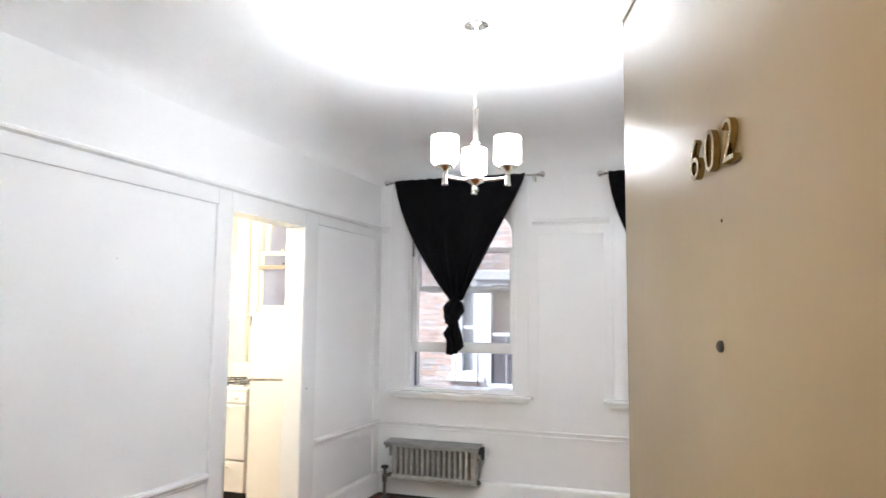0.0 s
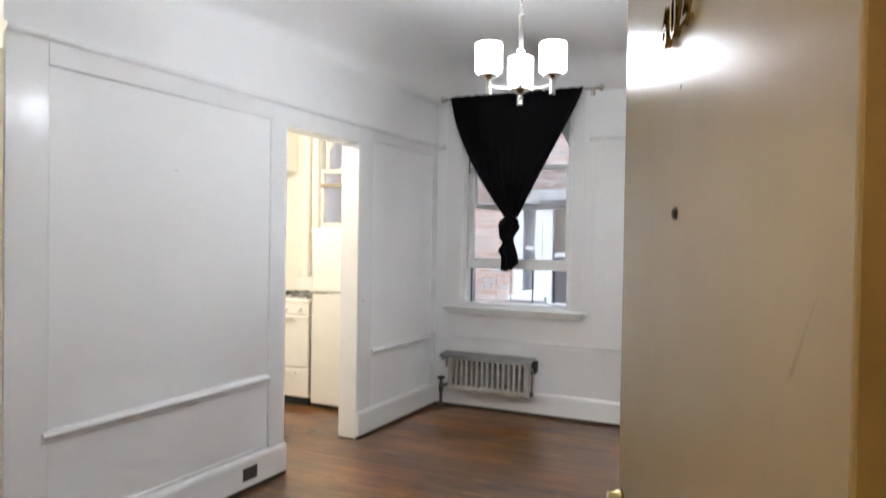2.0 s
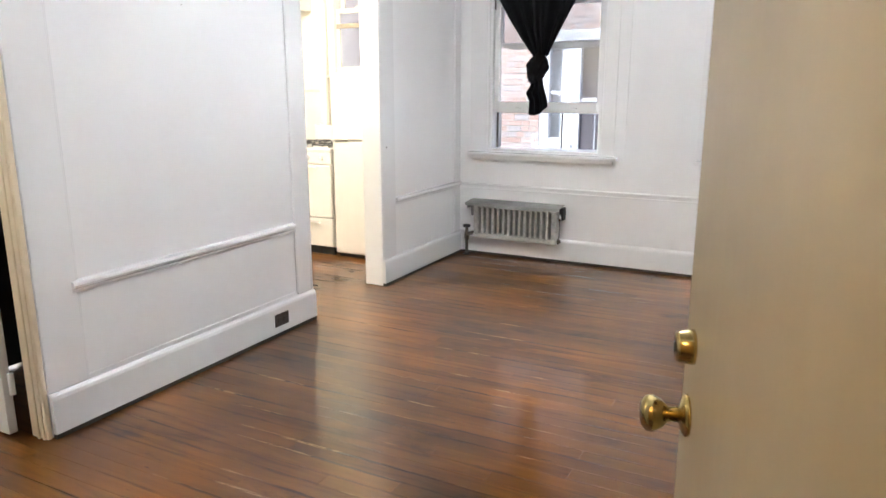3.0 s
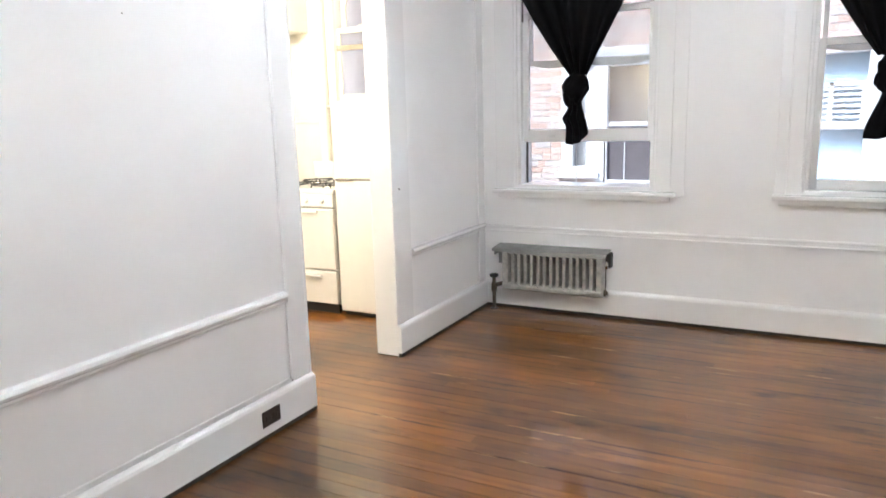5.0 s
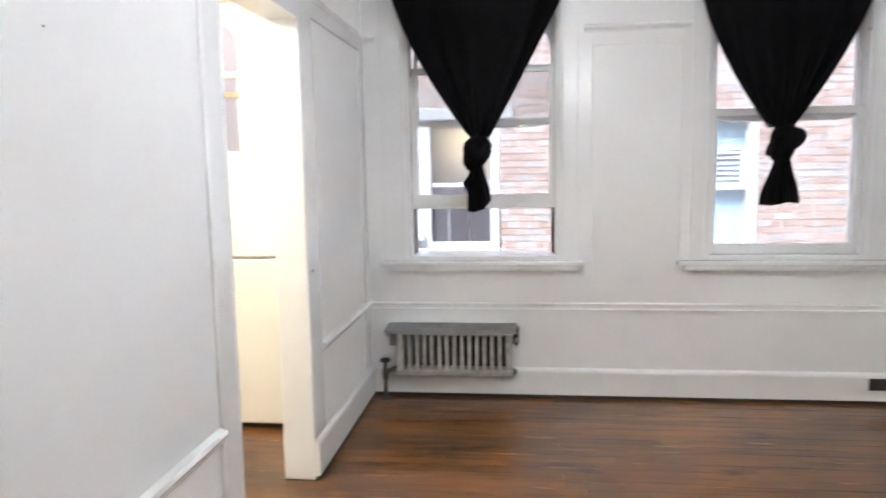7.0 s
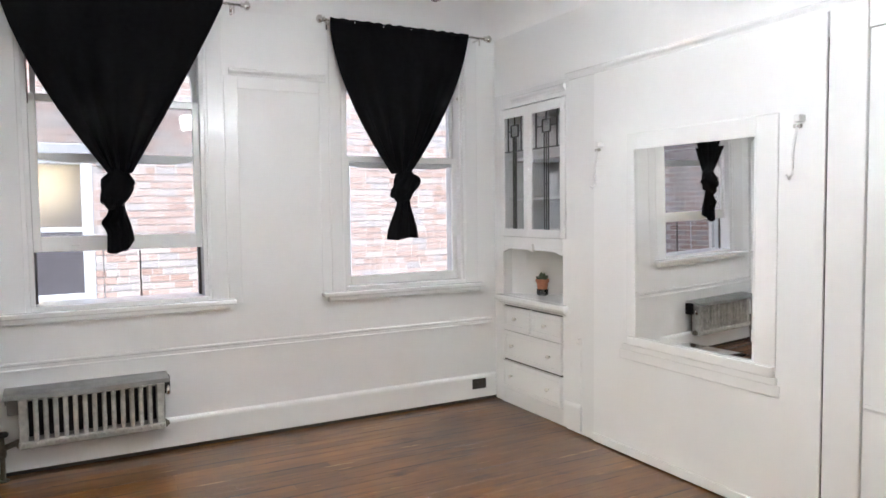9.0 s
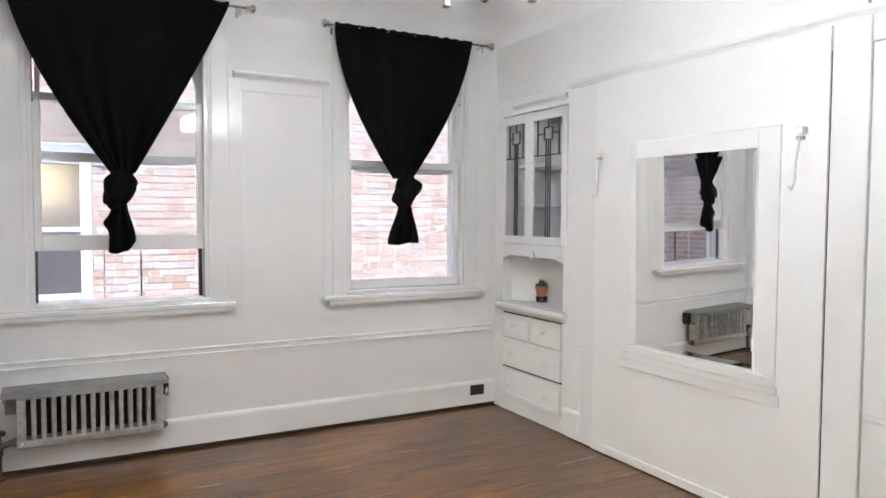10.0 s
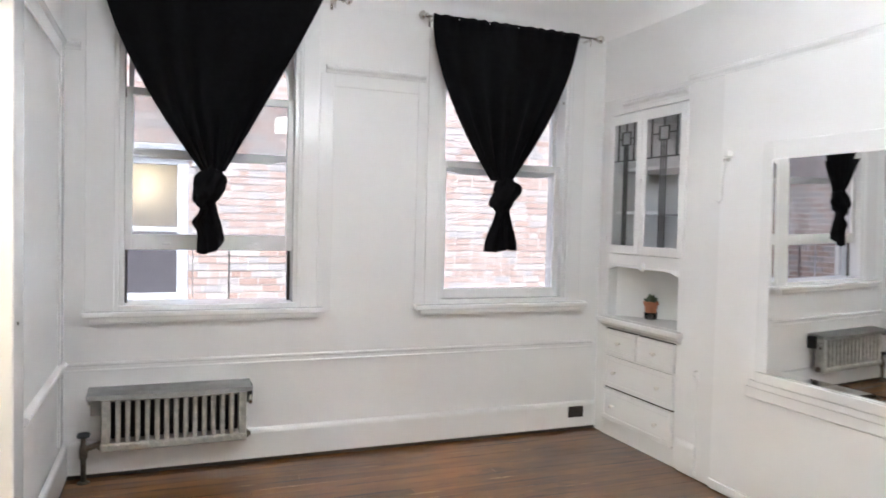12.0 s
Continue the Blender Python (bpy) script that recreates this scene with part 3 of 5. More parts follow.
# wide flush door that fills the bay behind the mirror
bay = thing("door_1", (3.2, -1.86, 0), "wide white flush panel door with a mirror on it, closed", "door", kind="structure")
part("leaf", boxes([(3.192, EAST + 0.008, -2.572, -2.250, 0.012, 2.185), (3.192, EAST + 0.008, -1.497, -1.145, 0.012, 2.185), (3.192, EAST + 0.008, -2.250, -1.497, 0.012, 0.686), (3.192, EAST + 0.008, -2.250, -1.497, 1.717, 2.185)]), WALL, bay)
part("leaf_edge", boxes([(3.200, 3.236, -2.5765, -2.5725, 0.02, 2.083)]), DARK, bay, "dark open joint")
part("foot_board", boxes([(3.180, 3.192, -2.572, -1.145, 0.006, 0.055)], 0.003, 1), TRIM, bay)

# front wall with the entrance
DOOR0, DOOR1, DOORZ = 1.935, 2.795, 2.055
single("wall_south", boxes([(-1.35, DOOR0 - 0.02, FRONT - 0.16, FRONT, 0, TOP), (DOOR1 + 0.02, 3.75, FRONT - 0.16, FRONT, 0, TOP), (DOOR0 - 0.02, DOOR1 + 0.02, FRONT - 0.16, FRONT, DOORZ + 0.02, TOP)]),
       WALL, "white wall round the entrance", "wall", kind="structure")
frame_1 = thing("door_frame", (DOOR0, FRONT, 0), "old tan painted entrance door frame with a weatherstrip", "door frame", kind="structure")
for x0, x1, s in ((DOOR0 - 0.02, DOOR0, 1), (DOOR1, DOOR1 + 0.02, -1)):
    part("jamb", boxes([(x0, x1, FRONT - 0.17, FRONT + 0.004, 0, DOORZ + 0.02)], 0.004, 2), JAMB, frame_1)
    e = x1 if s > 0 else x0
    part("stop", boxes([(min(e, e + s * 0.014), max(e, e + s * 0.014), FRONT - 0.165, FRONT - 0.064, 0, DOORZ)], 0.003, 1), HALLW, frame_1)
    part("weatherstrip", boxes([(min(e + s * 0.014, e + s * 0.018), max(e + s * 0.014, e + s * 0.018), FRONT - 0.092, FRONT - 0.066, 0, DOORZ)]), STOP, frame_1, "pale metal weatherstrip")
    part("seal", boxes([(min(e, e + s * 0.011), max(e, e + s * 0.011), FRONT - 0.062, FRONT - 0.05, 0, DOORZ)]), DARK, frame_1, "dark rubber seal")
part("head", boxes([(DOOR0, DOOR1, FRONT - 0.17, FRONT + 0.004, DOORZ, DOORZ + 0.02)], 0.004, 2), JAMB, frame_1)
part("casing", boxes([(DOOR0 - 0.115, DOOR0 - 0.024, FRONT, FRONT + 0.010, 0, DOORZ + 0.006), (DOOR1 + 0.006, DOOR1 + 0.105, FRONT, FRONT + 0.018, 0, DOORZ + 0.006),
                      (DOOR0 - 0.105, DOOR1 + 0.105, FRONT, FRONT + 0.018, DOORZ + 0.006, DOORZ + 0.105)], 0.005, 2), TRIM, frame_1, "white inner casing")
part("outer_casing", boxes([(DOOR0 - 0.11, DOOR0 - 0.004, FRONT - 0.185, FRONT - 0.16, 0, DOORZ + 0.006), (DOOR1 + 0.004, DOOR1 + 0.11, FRONT - 0.185, FRONT - 0.16, 0, DOORZ + 0.006)], 0.005, 2), HALLW, frame_1)
for k in range(6):
    z = 0.35 + 0.3 * k
    part("screw", cyl(bmesh.new(), (DOOR0 + 0.017, FRONT - 0.08, z), (DOOR0 + 0.020, FRONT - 0.08, z), 0.004, n=8), DARK, frame_1)

# passage to the left of the long wall, with an inner door ajar
single("wall_return", boxes([(-1.35, -0.93, -3.79, -3.65, 0, TOP), (-0.93, -0.14, -3.79, -3.65, 2.06, TOP), (-1.35, -1.21, FRONT, -3.79, 0, TOP)]), WALL, "white return wall", "wall", kind="structure")
single("ceiling_passage", boxes([(-1.35, -0.0, FRONT, -3.79, 2.66, 2.9)]), CEIL, "white passage ceiling", "ceiling", kind="structure")
fr2 = thing("door_frame", (-0.1, -3.8, 0), "cream painted moulded casing of an inner door", "door frame", kind="structure")
part("casing", boxes([(-0.105, -0.002, -3.815, -3.791, 0, 2.05), (-1.03, -0.93, -3.815, -3.791, 0, 2.05), (-1.03, -0.002, -3.815, -3.791, 2.05, 2.15)], 0.006, 2), CREAM, fr2)
part("bead", boxes([(-0.062, -0.048, -3.822, -3.813, 0, 2.06), (-0.030, -0.016, -3.820, -3.813, 0, 2.06)], 0.004, 2), CREAM, fr2)
inner = thing("door_2", (-0.205, -3.8, 0), "white inner door standing ajar on old hinges", "door", kind="structure")
leaf = part("leaf", boxes([(-0.93, -0.172, -3.866, -3.828, 0.01, 2.04)], 0.003, 1), TRIM, inner)
for z in (0.18, 1.05, 1.85):
    part("hinge", cyl(bmesh.new(), (-0.158, -3.836, z), (-0.158, -3.836, z + 0.09), 0.012, n=12), TRIM, inner)
# Near-black walls: the shade past the ajar door, put into the colour.
single("closet_shade_walls", boxes([(-1.2, -0.14, -3.2, -3.1, 0, TOP), (-0.98, -0.92, -3.65, -3.2, 0, TOP)]), DARK, "closet walls coloured near-black for the shade inside", "wall", kind="structure")

# kitchen shell
single("wall_kitchen", boxes([(-1.9, -1.75, -3.1, 0.0, 0, TOP), (-1.75, -0.14, -3.1, -3.0, 0, TOP), (-0.151, -0.141, -3.0, -2.1, 0, TOP), (-0.151, -0.141, -1.245, -0.004, 0, TOP)]), KWALL, "cream painted kitchen wall", "wall", kind="structure")
rows = [(-1.75, KW[0], -0.008, 0.0, 0, 2.72), (KW[1], -0.151, -0.008, 0.0, 0, 2.72), (KW[0], KW[1], -0.008, 0, 0, 1.50), (KW[0], KW[1], -0.008, 0, 2.5, 2.72)]
single("wall_kitchen_window", boxes(rows), KWALL, "cream painted kitchen window wall", "wall", kind="structure")
single("ceiling_kitchen", boxes([(-1.9, -0.141, -3.1, 0.0, 2.72, 2.9)]), KWALL, "cream kitchen ceiling", "ceiling", kind="structure")
kw = thing("window_3", (-1.02, 0.05, 1.55), "cream painted kitchen sash window with an arched pane and a bar", "window", kind="structure")
part("window_frame", boxes([(KW[0] - 0.075, KW[0], -0.03, -0.008, 1.5, 2.56), (KW[1], KW[1] + 0.07, -0.03, -0.008, 1.5, 2.56), (KW[0] - 0.075, KW[1] + 0.07, -0.03, -0.008, 2.56, 2.64)], 0.004, 1), KWALL, kw)
part("window_sill", boxes([(KW[0] - 0.09, KW[1] + 0.08, -0.05, 0.12, 1.478, 1.50)], 0.005, 2), KWALL, kw)
up = part("upper_sash", arch_sash(KW[0], KW[1], 0.06, 0.10, 2.03, 2.5, KW[0] + 0.06, KW[1] - 0.04, 2.075, 2.2, 2.41), KWALL, kw)
part("pane", boxes([(KW[0] + 0.02, KW[1] - 0.02, 0.078, 0.082, 2.04, 2.49)]), FROST, up).visible_shadow = False
low = part("lower_sash", boxes(frame_bars(KW[0], KW[1], 0.015, 0.055, 1.50, 2.075, 0.03, 0.035, 0.075, 0.04), 0.004, 2), KWALL, kw)
part("pane", boxes([(KW[0] + 0.02, KW[1] - 0.02, 0.033, 0.037, 1.53, 2.06)]), FROST, low).visible_shadow = False
part("sash_lock", boxes([(-1.03, -0.98, 0.0, 0.03, 2.068, 2.09)], 0.004, 1), KWALL, low)
part("security_bar", boxes([(KW[0] + 0.005, KW[1] - 0.005, -0.004, 0.012, 1.905, 1.945)], 0.004, 1), surface("bare_wood_bar", (0.40, 0.34, 0.25), 0.5, vary=0.15), kw, "tan wooden bar across the pane")
part("bar_catch", ball(bmesh.new(), (-0.98, -0.004, 1.956), 0.014, sz=0.8), VALVE, kw)

# hall outside the entrance
single("wall_hall", boxes([(-0.6, 5.0, -7.0, -6.85, 0, 2.6), (-0.75, -0.6, -7.0, -5.21, 0, 2.6), (5.0, 5.15, -7.0, -5.21, 0, 2.6), (3.75, 5.0, -5.35, -5.21, 0, 2.6)]), HALLW, "tan painted hall wall", "wall", kind="structure")
single("wall_hall_face", boxes([(-0.6, DOOR0 - 0.12, -5.216, -5.211, 0, 2.6), (DOOR1 + 0.12, 3.75, -5.216, -5.211, 0, 2.6)]), HALLW, "tan painted hall wall beside the entrance", "wall", kind="structure")
single("floor_hall", boxes([(-0.75, 5.15, -7.0, -5.05, -0.2, 0.004)]), CARPET, "dark hall carpet", "floor", kind="structure")
single("ceiling_hall", boxes([(-0.75, 5.15, -7.0, -5.21, 2.6, 2.75)]), HALLW, "tan hall ceiling", "ceiling", kind="structure")
# fixture out of view, added to go with the passage fill light
pl = thing("ceiling_light", (-0.75, -4.6, 2.66), "unseen round passage ceiling light, added to brighten the casing", "ceiling lamp")
part("rim", lathe(bmesh.new(), (-0.75, -4.6, 2.62), (0, 0, 1), [(0.08, 0), (0.1, 0.02), (0.1, 0.04)]), NICKEL, pl)
hl = thing("ceiling_light", (2.1, -6.1, 2.6), "lit round hall ceiling light", "ceiling lamp")
part("rim", lathe(bmesh.new(), (2.1, -6.1, 2.56), (0, 0, 1), [(0.1, 0), (0.12, 0.02), (0.12, 0.04)]), BRASS, hl)
kl = thing("ceiling_light", (-0.95, -1.75, 2.72), "lit round kitchen ceiling light", "ceiling lamp")
part("rim", lathe(bmesh.new(), (-0.95, -1.75, 2.68), (0, 0, 1), [(0.1, 0), (0.12, 0.02), (0.12, 0.04)]), NICKEL, kl)

# ---- entrance door, open into the room ----
FREE, HINGE = Vector((2.456, -4.27, 0)), Vector((2.733, -5.085, 0))
ALONG = (HINGE - FREE).normalized()
NORM = Vector((-ALONG.y, ALONG.x, 0))      # into the door, away from the hall face
DOORM = Matrix.Translation(FREE) @ Matrix((ALONG, NORM, (0, 0, 1))).transposed().to_4x4()
DW = (HINGE - FREE).length
entrance = thing("entrance_door", (0, 0, 0), "grey-beige gloss entrance door with brass numbers, standing open", "door")
entrance.matrix_basis = DOORM


def door_part(name, bm, material, parent=None, label="", smooth=False):
    """Built in the door's own metres: along it from the free edge, into it from the hall face, up."""
    me = mesh_of(bm, name, material, smooth)
    ob = new(name, me)
    ob.parent = parent or entrance
    if label:
        ob["label"] = label
    return ob


door_part("leaf", boxes([(0, DW, 0, 0.036, 0.012, 2.037)], 0.0025, 2), DOORP)
door_part("edge", boxes([(DW - 0.001, DW + 0.0015, 0.002, 0.034, 0.014, 2.035)]), JAMB, None, "brown painted hinge edge")
door_part("top_strip", boxes([(0.0, DW - 0.01, -0.003, 0.004, 2.031, 2.040)]), STOP, None, "worn grey metal strip along the top")
for z in (0.22, 1.0, 1.768):
    hg = door_part("hinge", boxes([(DW + 0.0015, DW + 0.004, 0.001, 0.050, z, z + 0.1)], 0.002, 1), OLDBRASS, None, "paint-worn brass hinge")
    door_part("barrel", cyl(bmesh.new(), (DW + 0.004, 0.053, z - 0.004), (DW + 0.004, 0.053, z + 0.104), 0.0075, n=12), OLDBRASS, hg)
    for q in (0.02, 0.05, 0.08):
        door_part("screw", lathe(bmesh.new(), (DW + 0.004, 0.022 if q != 0.05 else 0.035, z + q), (1, 0, 0), [(0.005, 0), (0.005, 0.001), (0.002, 0.0004)], 10), VALVE, hg)
knob = door_part("knob", lathe(bmesh.new(), (0.050, -0.030, 0.893), (0, -1, 0), [(0.012, -0.02), (0.012, 0.0), (0.022, 0.008), (0.029, 0.022), (0.028, 0.032), (0.018, 0.040), (0.002, 0.042)], 24), BRASS, None, "round worn brass knob", True)
door_part("rosette", lathe(bmesh.new(), (0.050, 0.0, 0.893), (0, -1, 0), [(0.033, 0), (0.033, 0.004), (0.026, 0.009), (0.014, 0.012), (0.012, 0.014)], 24), BRASS, knob, "", True)
bolt = door_part("deadbolt", lathe(bmesh.new(), (0.055, 0.0, 1.007), (0, -1, 0), [(0.027, 0), (0.027, 0.004), (0.024, 0.022), (0.021, 0.026), (0.012, 0.027)], 24), BRASS, None, "brass deadbolt cylinder", True)
door_part("keyway", boxes([(0.053, 0.057, -0.029, -0.026, 0.999, 1.015)]), DARK, bolt)
peep = door_part("peephole", lathe(bmesh.new(), (0.430, 0.0, 1.478), (0, -1, 0), [(0.0066, 0), (0.0066, 0.003), (0.0052, 0.004)], 18), GRATE, None, "small dark peephole")
door_part("lens", lathe(bmesh.new(), (0.430, -0.0035, 1.478), (0, -1, 0), [(0.0050, 0), (0.0046, 0.0012), (0.001, 0.0015)], 14), DARK, peep)
door_part("screw_hole", cyl(bmesh.new(), (0.441, 0.0005, 1.616), (0.441, -0.001, 1.616), 0.002, n=8), DARK)
for x0, z0, x1, z1, wd in ((0.817, 1.418, 0.775, 1.362, 0.0013), (0.738, 1.30, 0.752, 1.335, 0.0012), (0.738, 1.30, 0.762, 1.272, 0.0010), (0.793, 1.296, 0.797, 1.272, 0.0022)):
    d = Vector((x1 - x0, 0, z1 - z0)).normalized() * 1.0
    n = Vector((-d.z, 0, d.x)) * wd
    bm = bmesh.new()
    bm.faces.new([bm.verts.new(Vector(p) + q + Vector((0, -0.0006, 0))) for p, q in (((x0, 0, z0), n * 0.3), ((x1, 0, z1), n), ((x1, 0, z1), -n), ((x0, 0, z0), -n * 0.3))])
    door_part("scuff", bm, surface("scuffed_paint", (0.25, 0.21, 0.15), 0.35), None, "grey scuff mark")


def text_mesh(body, size, depth):
    """Digits as a mesh, out of the built-in font."""
    c = bpy.data.curves.new("digits", "FONT")
    c.body, c.size, c.extrude, c.bevel_depth, c.align_x = body, size, depth, 0.0006, "CENTER"
    c.offset = -0.0011
    ob = new("digits", c)
    me = bpy.data.meshes.new_from_object(ob.evaluated_get(bpy.context.evaluated_depsgraph_get()))
    bpy.data.objects.remove(ob)
    return me


for ch, s in (("6", 0.381), ("0", 0.431), ("2", 0.484)):
    me = text_mesh(ch, 0.070, 0.0035)
    me.materials.append(NUMBRASS)
    me.transform(pose(s, -0.005, 1.673, 90, 0, 0) @ Matrix.Shear("XZ", 4, (0.0, 0.0)))
    ob = new("number", me)
    ob.parent = entrance
    ob["label"] = "raised brass number " + ch

# security chain hanging from the inner casing
chain = thing("door_chain", (1.925, -5.03, 1.2), "dark brass security chain hanging from the door casing", "chain")
part("chain_plate", boxes([(1.903, 1.921, -5.040, -5.032, 1.455, 1.475)], 0.002, 1), VALVE, chain)
for k in range(13):
    z = 1.452 - 0.019 * k
    bm = bmesh.new()
    a = 0.9 if k % 2 else 0.0
    pts = [Vector((0.0065 * math.cos(u) * math.cos(a), 0.0065 * math.cos(u) * math.sin(a), 0.0135 * math.sin(u))) for u in [2 * math.pi * i / 12 for i in range(13)]]
    tube(bm, [p + Vector((1.912, -5.028, z)) for p in pts], 0.0018, 6)
    part("link", bm, VALVE, chain)
part("chain_end", lathe(bmesh.new(), (1.912, -5.028, 1.194), (0, 1, 0), [(0.007, 0), (0.007, 0.004), (0.002, 0.006)], 12), VALVE, chain)

# ---- curtains ----
def smooth01(t):
    t = min(1, max(0, t))
    return t * t * (3 - 2 * t)


def curtain(x0, x1, z_top, neck, kx, kz, tail0, tail1, tail_z, bows, flick, spike, seed, label):
    """A black cloth panel gathered into a knot, with a loose tail under it. bows: how full the two edges hang; flick: a corner of the tail
    that sticks out; spike: a pinched fold at the side of the knot."""
    rng = random.Random(seed)
    c = thing("curtain", ((x0 + x1) / 2, -0.085, z_top), label, "curtain", "black knotted curtains")
    nu, nv = 90, 46
    ph = [rng.uniform(0, 6.28) for _ in range(6)]
    bm = bmesh.new()
    grid = []
    half = 0.062
    for j in range(nv + 1):
        v = j / nv
        z = z_top + (kz + 0.025 - z_top) * v
        row = []
        a = x0 + (neck - half - x0) * v ** bows[0]
        b = x1 + (neck + half - x1) * v ** bows[1]
        for i in range(nu + 1):
            u = i / nu
            x = a + (b - a) * u
            fold = math.sin(u * 34 + ph[0] + 0.8 * math.sin(u * 9 + ph[1])) * (0.004 + 0.016 * smooth01(v * 1.3))
            fold += math.sin(u * 13 + ph[2] + v * 2) * 0.014 * smooth01(v * 2) * (1 - 0.4 * v)
            head = math.sin(u * 95 + ph[3]) * 0.005 * max(0, 1 - v * 9)
            y = -0.088 - 0.018 * math.sin(math.pi * min(1, v)) + fold + head - 0.013 * (1 - smooth01(v * 14))
            zz = z + (math.sin(u * 80 + ph[4]) * 0.003 + 0.012 if j == 0 else 0)
            row.append(bm.verts.new((x, y, zz)))
        grid.append(row)
    for a, b in zip(grid, grid[1:]):
        for i in range(nu):
            bm.faces.new((a[i], a[i + 1], b[i + 1], b[i]))
    ob = part("drape", bm, BLACK, c, "", True)
    s = ob.modifiers.new("thickness", "SOLIDIFY")
    s.thickness = 0.003
    # the knot: a lumpy roll of cloth with twisted folds
    bm = bmesh.new()
    ball(bm, (0, 0, 0), 1.0, n=48)
    for p in bm.verts:
        d = p.co.copy()
        a = math.atan2(d.y, d.x)
        r = 1 + 0.10 * math.sin(3 * a + 4.5 * d.z + ph[0]) + 0.07 * math.sin(7 * a - 6 * d.z + ph[1]) + 0.12 * noise.noise(d * 1.7 + Vector((seed, 0, 0)))
        r += 0.03 * math.sin(11 * d.z + 2 * a + ph[2])
        r += spike * max(0.0, d.x) ** 5 * (1 - abs(d.z))
        p.co = Vector((kx + d.x * r * 0.086, -0.095 + d.y * r * 0.062, kz - 0.06 + d.z * r * 0.098 + 0.025 * d.x))
    part("knot", bm, BLACK, c, "", True)
    # tail below the knot
    bm = bmesh.new()
    grid = []
    nu, nv = 40, 24
    for j in range(nv + 1):
        v = j / nv
        row = []
        for i in range(nu + 1):
            u = i / nu
            k = smooth01(v * 1.05)
            a = kx - 0.044 + (tail0 - kx + 0.044) * k - flick * math.exp(-((v - 0.42) / 0.13) ** 2)
            b = kx + 0.040 + (tail1 - kx - 0.040) * k
            x = a + (b - a) * u
            hem = 0.008 * math.sin(u * 4 + ph[3]) + 0.004 * math.sin(u * 11 + ph[2]) + 1.4 * flick * max(0.0, u - 0.62) / 0.38
            z = kz - 0.13 + (tail_z + hem - kz + 0.13) * v
            y = -0.095 + math.sin(u * 16 + ph[4] + v) * (0.012 + 0.004 * v) + 0.010 * math.sin(u * 7 + ph[5])
            row.append(bm.verts.new((x, y, z)))
        grid.append(row)
    for a, b in zip(grid, grid[1:]):
        for i in range(nu):
            bm.faces.new((a[i], a[i + 1], b[i + 1], b[i]))
    ob = part("tail", bm, BLACK, c, "", True)
    s = ob.modifiers.new("thickness", "SOLIDIFY")
    s.thickness = 0.004
    return c


def curtain_rod(x0, x1, z, label):
    r = thing("curtain_rod", ((x0 + x1) / 2, -0.088, z), label, "curtain rod", "curtain rods")
    part("rod", cyl(bmesh.new(), (x0 + 0.02, -0.088, z), (x1 - 0.02, -0.088, z), 0.008), NICKEL, r, "", True)
    for x, s in ((x0, -1), (x1, 1)):
        part("finial", lathe(bmesh.new(), (x - s * 0.035, -0.088, z), (s, 0, 0), [(0.012, 0), (0.018, 0.004), (0.018, 0.010), (0.010, 0.014), (0.013, 0.018), (0.025, 0.028), (0.027, 0.036), (0.024, 0.046), (0.012, 0.056), (0.003, 0.058)], 18), NICKEL, r, "", True)
        b = part("bracket", boxes([(x - s * 0.075 - 0.006, x - s * 0.075 + 0.006, -0.098, 0.0, z - 0.014, z - 0.006), (x - s * 0.075 - 0.009, x - s * 0.075 + 0.009, -0.004, 0, z - 0.04, z + 0.02)], 0.002, 1), NICKEL, r)
        part("set_screw", cyl(bmesh.new(), (x - s * 0.075, -0.088, z - 0.052), (x - s * 0.075, -0.088, z - 0.008), 0.005, n=8), NICKEL, b)
    return r


curtain_rod(0.085, 1.436, 2.625, "brushed nickel rod over the raised window")
curtain_rod(1.888, 3.128, 2.602, "brushed nickel rod over the closed window")
curtain(0.164, 1.300, 2.628, 0.716, 0.695, 1.60, 0.640, 0.779, 1.188, (1.53, 1.07), 0.034, 0.0, 3, "black cloth curtain tied in a knot over the raised window")
curtain(1.950, 2.955, 2.604, 2.432, 2.450, 1.62, 2.330, 2.545, 1.207, (1.68, 1.5), 0.0, 0.32, 8, "black cloth curtain tied in a knot over the closed window")


